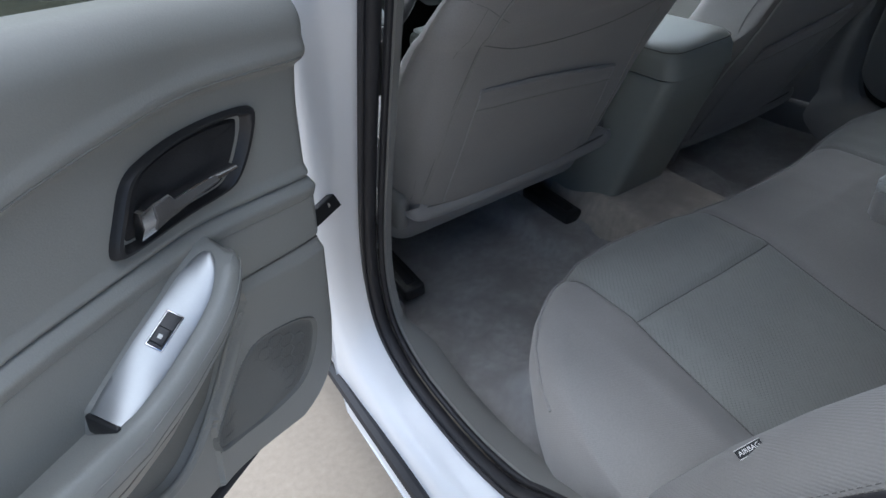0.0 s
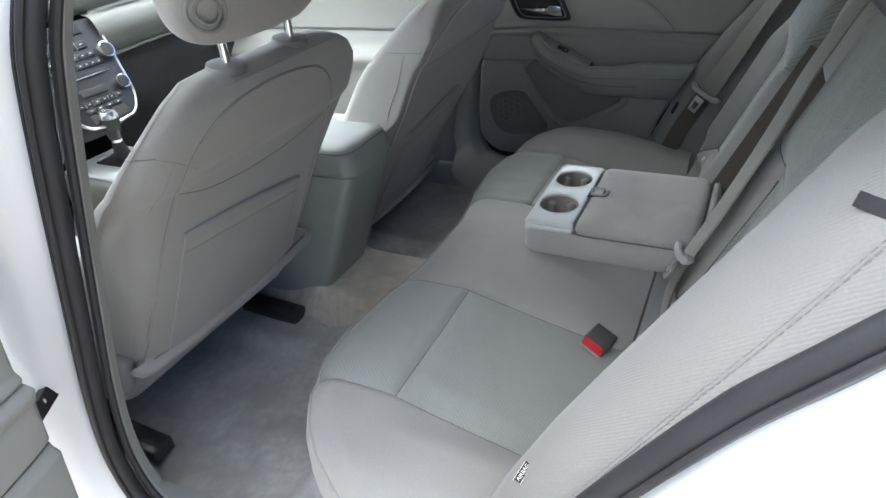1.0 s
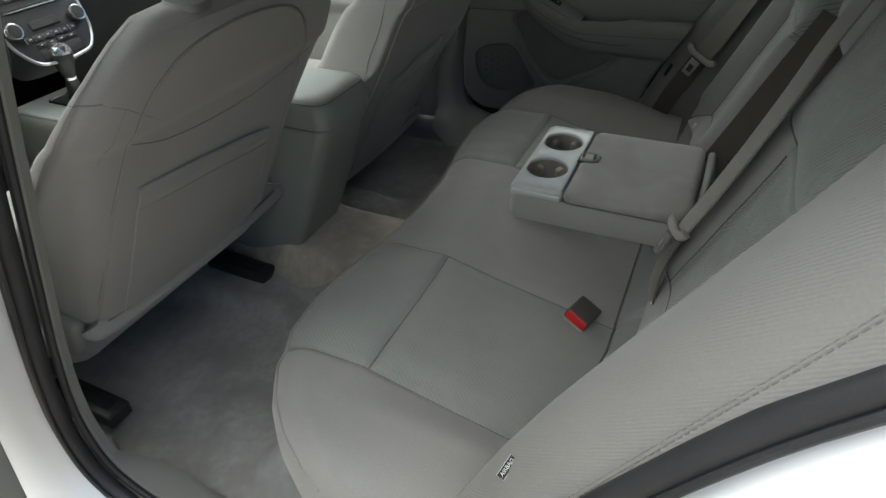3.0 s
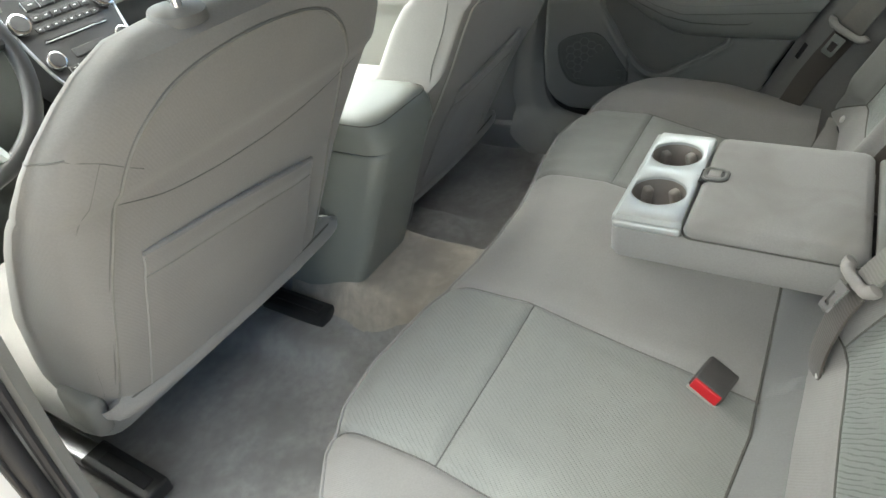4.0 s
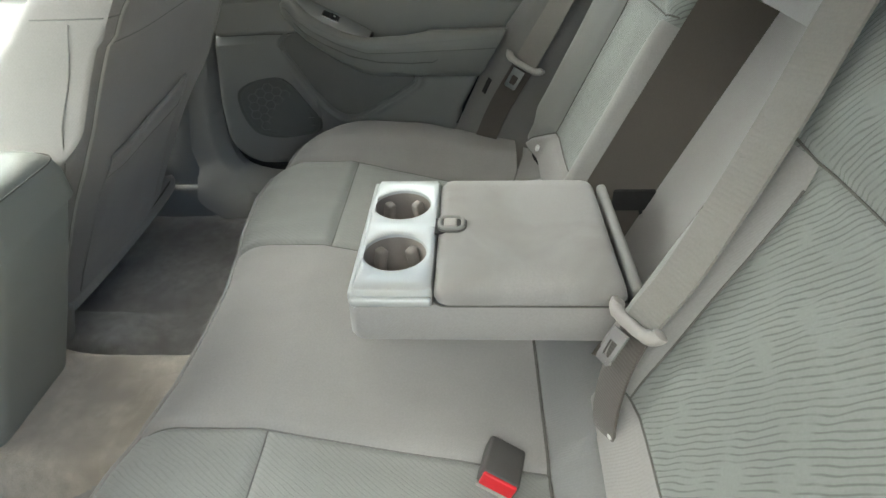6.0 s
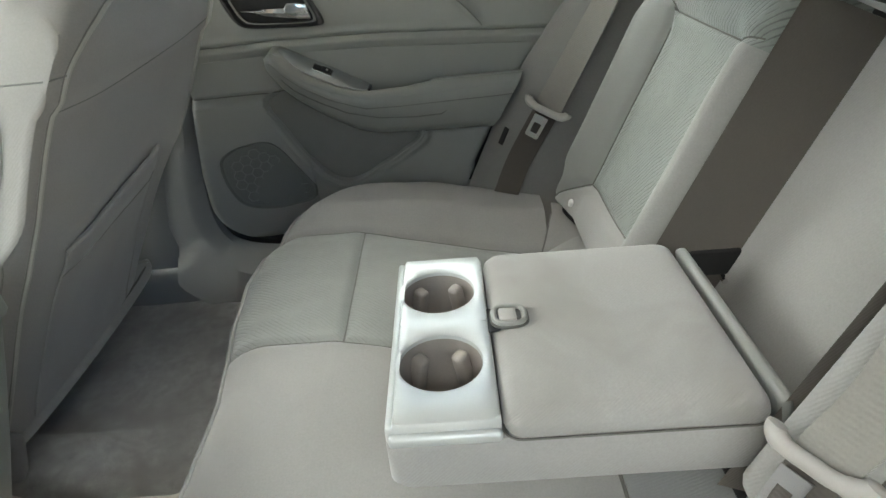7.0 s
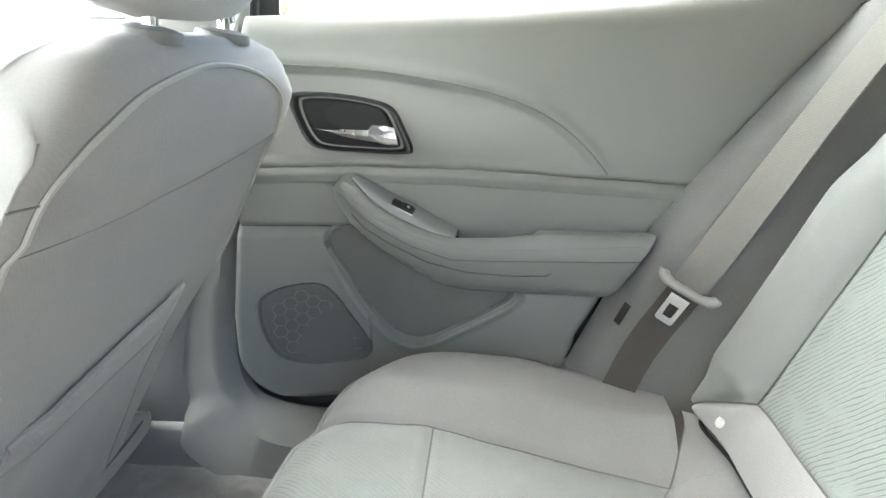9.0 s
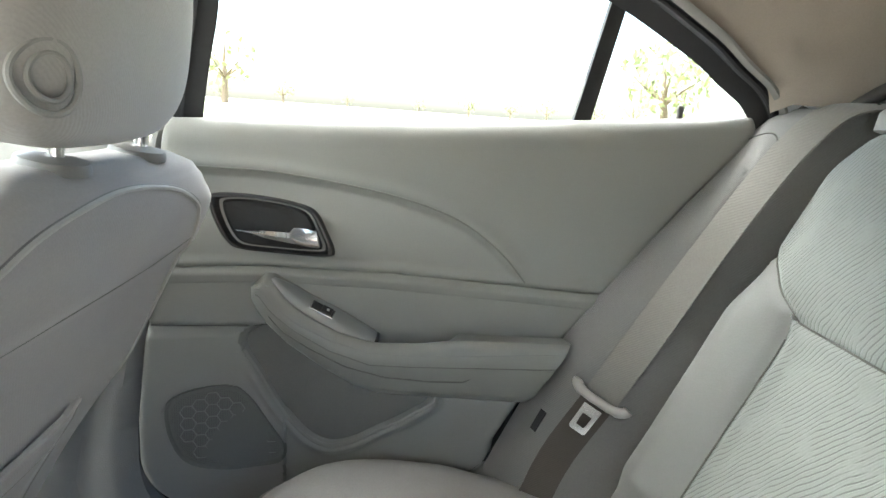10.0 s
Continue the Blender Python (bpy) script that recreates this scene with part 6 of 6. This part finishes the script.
part("top", sweep(DASH_P, -0.72, 0.72), DASH, dash, "dark grey soft dash top")
part("band", sweep(DASH_Q, 0.10, 0.72), DASH_LIGHT, dash, "pale trim band")
part("band", sweep(DASH_Q, -0.72, -0.12), DASH_LIGHT, dash, "pale trim band")
part("chrome_strip", tube(curve([(0.115, 1.292, 0.946), (0.25, 1.296, 0.950), (0.45, 1.312, 0.952), (0.70, 1.342, 0.952)], 6), 0.006, 8), CHROME, dash, "chrome strip along the dash")
# black here is the footwell's shade put into the face's colour
part("glovebox", sweep(DASH_R, 0.10, 0.72, 16), BLACK_MATT, dash, "glovebox face blackened for the footwell shade")
part("lower_left", sweep(DASH_R, -0.72, -0.12, 16), DASH, dash)
part("glovebox_edge", tube(curve([(0.105, 1.285, 0.79), (0.13, 1.280, 0.825), (0.22, 1.283, 0.833), (0.45, 1.296, 0.836), (0.68, 1.325, 0.836)], 6), 0.005, 6), DASH_LIGHT, dash)
stack = thing("center_stack", (0.02, 1.25, 0.62), "black radio and climate panel with chrome outline", "control panel")
SM = Matrix.Rotation(radians(-28), 3, "X")
SC = Vector((-0.014, 1.225, 0.808))


def st(x, z, lift=0.0):
    return SC + SM @ Vector((x, -lift, z))


face = [st(x, z) for x, z in flat_curve([(-0.128, 0.14), (-0.122, 0.06), (-0.108, -0.05), (-0.096, -0.09), (-0.070, -0.122), (-0.03, -0.130), (0.0, -0.131), (0.03, -0.130), (0.070, -0.122), (0.096, -0.09), (0.108, -0.05), (0.122, 0.06), (0.128, 0.14)], 4)]
sn = SM @ Vector((0, -1, 0))
part("face", plate(face, sn, 0.012, 0.003, -0.10), BLACK, stack, "black panel face")
part("chrome_outline", tube([p + sn * 0.011 for p in face], 0.0040, 8), STEEL, stack, "chrome outline")
part("display", rbox(st(0.0, 0.120, 0.013), (0.15, 0.004, 0.030), 0.002, SM), BLACK_MATT, stack)
part("disc_slot", rbox(st(0.0, 0.004, 0.014), (0.145, 0.005, 0.005), 0.001, SM), BLACK_MATT, stack)
part("slot_rim", rbox(st(0.0, -0.001, 0.0142), (0.150, 0.004, 0.0018), 0.0005, SM), STEEL, stack)
part("climate_display", rbox(st(0.0, -0.040, 0.0135), (0.075, 0.004, 0.020), 0.002, SM), BLACK_MATT, stack)
part("cubby", rbox(st(0.0, -0.108, 0.0125), (0.110, 0.004, 0.026), 0.004, SM), BLACK_MATT, stack)
for row, (zz, n_, w, h) in enumerate(((0.078, 4, 0.030, 0.020), (0.050, 6, 0.020, 0.014), (0.026, 8, 0.016, 0.012), (-0.068, 6, 0.020, 0.013), (-0.085, 4, 0.024, 0.010))):
    for i in range(n_):
        x = (i - (n_ - 1) / 2) * (w + 0.003)
        key = part("button", rbox(st(x, zz, 0.013), (w, 0.005, h), 0.0018, SM), BLACK, stack)
        part("button_mark", rbox(st(x, zz + 0.001, 0.0158), (w * 0.3, 0.0006, 0.0016), 0.0, SM), SILVER_DULL, key)
        if row in (0, 3):
            part("button_edge", rbox(st(x - w / 2 - 0.001, zz, 0.0145), (0.0012, 0.003, h), 0.0, SM), STEEL, key)
for x, zz, r_ in ((-0.100, 0.046, 1.15), (0.100, 0.046, 1.15), (-0.084, -0.043, 1.0), (0.084, -0.043, 1.0)):
    kn = part("knob", lathe([(0.0185 * r_, 0.0), (0.0185 * r_, 0.010), (0.0165 * r_, 0.018), (0.0145 * r_, 0.020), (0.002, 0.020)], st(x, zz, 0.010), sn, 28), BLACK, stack, "black rotary knob")
    part("knob_ring", lathe([(0.0195 * r_, 0.010), (0.0200 * r_, 0.014), (0.0188 * r_, 0.018), (0.0160 * r_, 0.0185)], st(x, zz, 0.010), sn, 28, True), CHROME, kn)

wheel = thing("steering_wheel", (-0.40, 1.10, 0.80), "black steering wheel with bright lower spoke", "steering wheel")
WM = Matrix.Rotation(radians(-24), 3, "X")
WC = Vector((-0.440, 1.00, 0.882))
part("rim", tube([WC + WM @ Vector((0.188 * math.cos(2 * math.pi * k / 64), 0, 0.188 * math.sin(2 * math.pi * k / 64))) for k in range(64)], 0.0155, 12, True), BLACK, wheel, "black leather rim")
part("hub", lathe([(0.075, 0.0), (0.072, -0.03), (0.055, -0.045), (0.002, -0.05)], WC, WM @ Vector((0, 1, 0)), 32), BLACK, wheel)
for a in (0, 180, 250, 290):
    c, s_ = math.cos(radians(a)), math.sin(radians(a))
    part("spoke", tube([WC + WM @ Vector((0.06 * c, -0.015, 0.06 * s_)), WC + WM @ Vector((0.12 * c, -0.010, 0.12 * s_)), WC + WM @ Vector((0.186 * c, 0, 0.186 * s_))], [0.020, 0.014, 0.011], 8), SILVER_DULL if a > 180 else BLACK, wheel)
part("column", tube([WC + WM @ Vector((0, 0.02, 0)), WC + WM @ Vector((0, 0.25, 0))], 0.04, 12), DASH, wheel)

# ---- front doors, plain, with open window space ----
for s, nm in ((1, "door_3"), (-1, "door_4")):
    fd = thing(nm, (s * 0.70, 1.0, 0.3), "closed front car door with grey-beige panel", "car door", kind="structure")

    def fpanel(u, v):
        y, z = 0.50 + u * 1.04, 0.31 + v * 0.66
        x = 0.675 + 0.012 * dip(z - 0.77, 0.006) - 0.012 * ease(z, 0.80, 0.95) - 0.035 * dip(z - 0.69, 0.03) * ease(y, 0.5, 0.6)
        return (s * x, y, z)

    part("inner_panel", grid(fpanel, 50, 60), TRIM, fd, "grey-beige moulded panel")
    part("outer_skin", rbox((s * 0.745, 1.02, 0.62), (0.10, 1.06, 0.72), 0.02), WHITE, fd)
    part("sill_strip", tube([(s * 0.745, 0.40, 0.985), (s * 0.745, 1.5, 0.96)], 0.008, 6), BLACK, fd)
    pane = part("pane", plate([(s * 0.74, 0.36, 0.97), (s * 0.74, 1.45, 0.97), (s * 0.668, 0.84, 1.29), (s * 0.668, 0.28, 1.29)], (s, 0, 0.1), 0.003, 0.0005), GLASS, fd, "clear window pane")
    pane.visible_shadow = False
    rows_ = []
    for y0, z, o in ((0.47, 0.29, 0.0), (0.455, 0.36, 0.0), (0.47, 0.45, 0.0), (0.435, 0.62, 0.0), (0.405, 0.80, 0.0 if s > 0 else -0.04), (0.375, 1.02, 0.0 if s > 0 else -0.10), (0.31, 1.28, 0.0 if s > 0 else -0.10)):
        flare = 0.10 * (1 - ease(z, 0.30, 0.62)) if s > 0 else 0.0
        rows_.append([(s * 0.682, y0 + o, z), (s * (0.650 if s > 0 else 0.668), y0 + o + 0.045, z), (s * (0.645 if s > 0 else 0.672), y0 + o + 0.09 + flare, z), (s * (0.655 if s > 0 else 0.675), y0 + o + 0.13 + 2 * flare, z), (s * 0.70, y0 + o + 0.06 + flare, z)])
    part("pillar_trim", loft(rows_), TRIM_LOW, car, "grey plastic centre pillar trim")

# ---- fittings on the door frame ----
strap = thing("door_check", (-0.70, 0.44, 0.64), "black door check arm bolted to the white pillar", "door check")
part("bracket", rbox((-0.704, 0.432, 0.680), (0.024, 0.026, 0.042), 0.006, Matrix.Rotation(radians(20), 3, "X")), BLACK, strap)
part("arm", ribbon([Vector((-0.702, 0.428, 0.678)), Vector((-0.740, 0.412, 0.672)), Vector((-0.80, 0.385, 0.664)), Vector((-0.86, 0.355, 0.660))], [Vector((0.1, 0.1, 1))] * 4, 0.026, 0.004), BLACK, strap, "black stamped steel arm")
for q in (-0.765, -0.735):
    part("hole", lathe([(0.004, -0.0062), (0.004, 0.0062)], (q, 0.412 + (q + 0.74) * 0.45, 0.672), (0.40, 0.92, 0), 12), STEEL, strap)
striker = thing("door_striker", (-0.738, -0.352, 0.76), "bright zinc-plated door striker on the white body", "door striker")
SN = Vector((-0.42, 0.72, 0.55)).normalized()
AL = Vector((0.186, -0.525, 0.830)).normalized()
AC = SN.cross(AL).normalized()
SP = Vector((-0.746, -0.356, 0.793))
OUT = Vector((-0.45, 0.56, 0.69)).normalized()
part("base_plate", loft([[SP + AL * (0.034 * k_ * math.copysign(abs(math.cos(a)) ** 0.8, math.cos(a))) + AC * (0.0155 * k_ * math.sin(a)) + SN * (d_ + 0.007) for a in [2 * math.pi * j / 28 for j in range(28)]] for k_, d_ in ((1, 0), (1, 0.003), (0.93, 0.0045))]), ZINC, striker, "zinc-plated base plate")
arm_path = [SP + AL * e + OUT * o for e, o in ((0.012, 0.002), (0.0135, 0.012), (0.0145, 0.024), (0.0145, 0.032), (0.010, 0.036), (-0.010, 0.036), (-0.0145, 0.032), (-0.0145, 0.024), (-0.0135, 0.012), (-0.012, 0.002))]
part("bracket", ribbon(arm_path, [AC] * 10, 0.013, 0.004), CHROME, striker, "bright plated bracket")
part("pad", tube([SP + AL * 0.015 + OUT * 0.0385, SP + OUT * 0.040, SP - AL * 0.015 + OUT * 0.0385], [0.0065, 0.0075, 0.0065], 10), ZINC, striker, "dark steel loop pin")
for e in (0.024, -0.024):
    part("bolt", lathe([(0.0068, 0.0), (0.0068, 0.003), (0.0045, 0.0045), (0.001, 0.0046)], SP + AL * e + SN * 0.010, SN, 16), CHROME, striker)
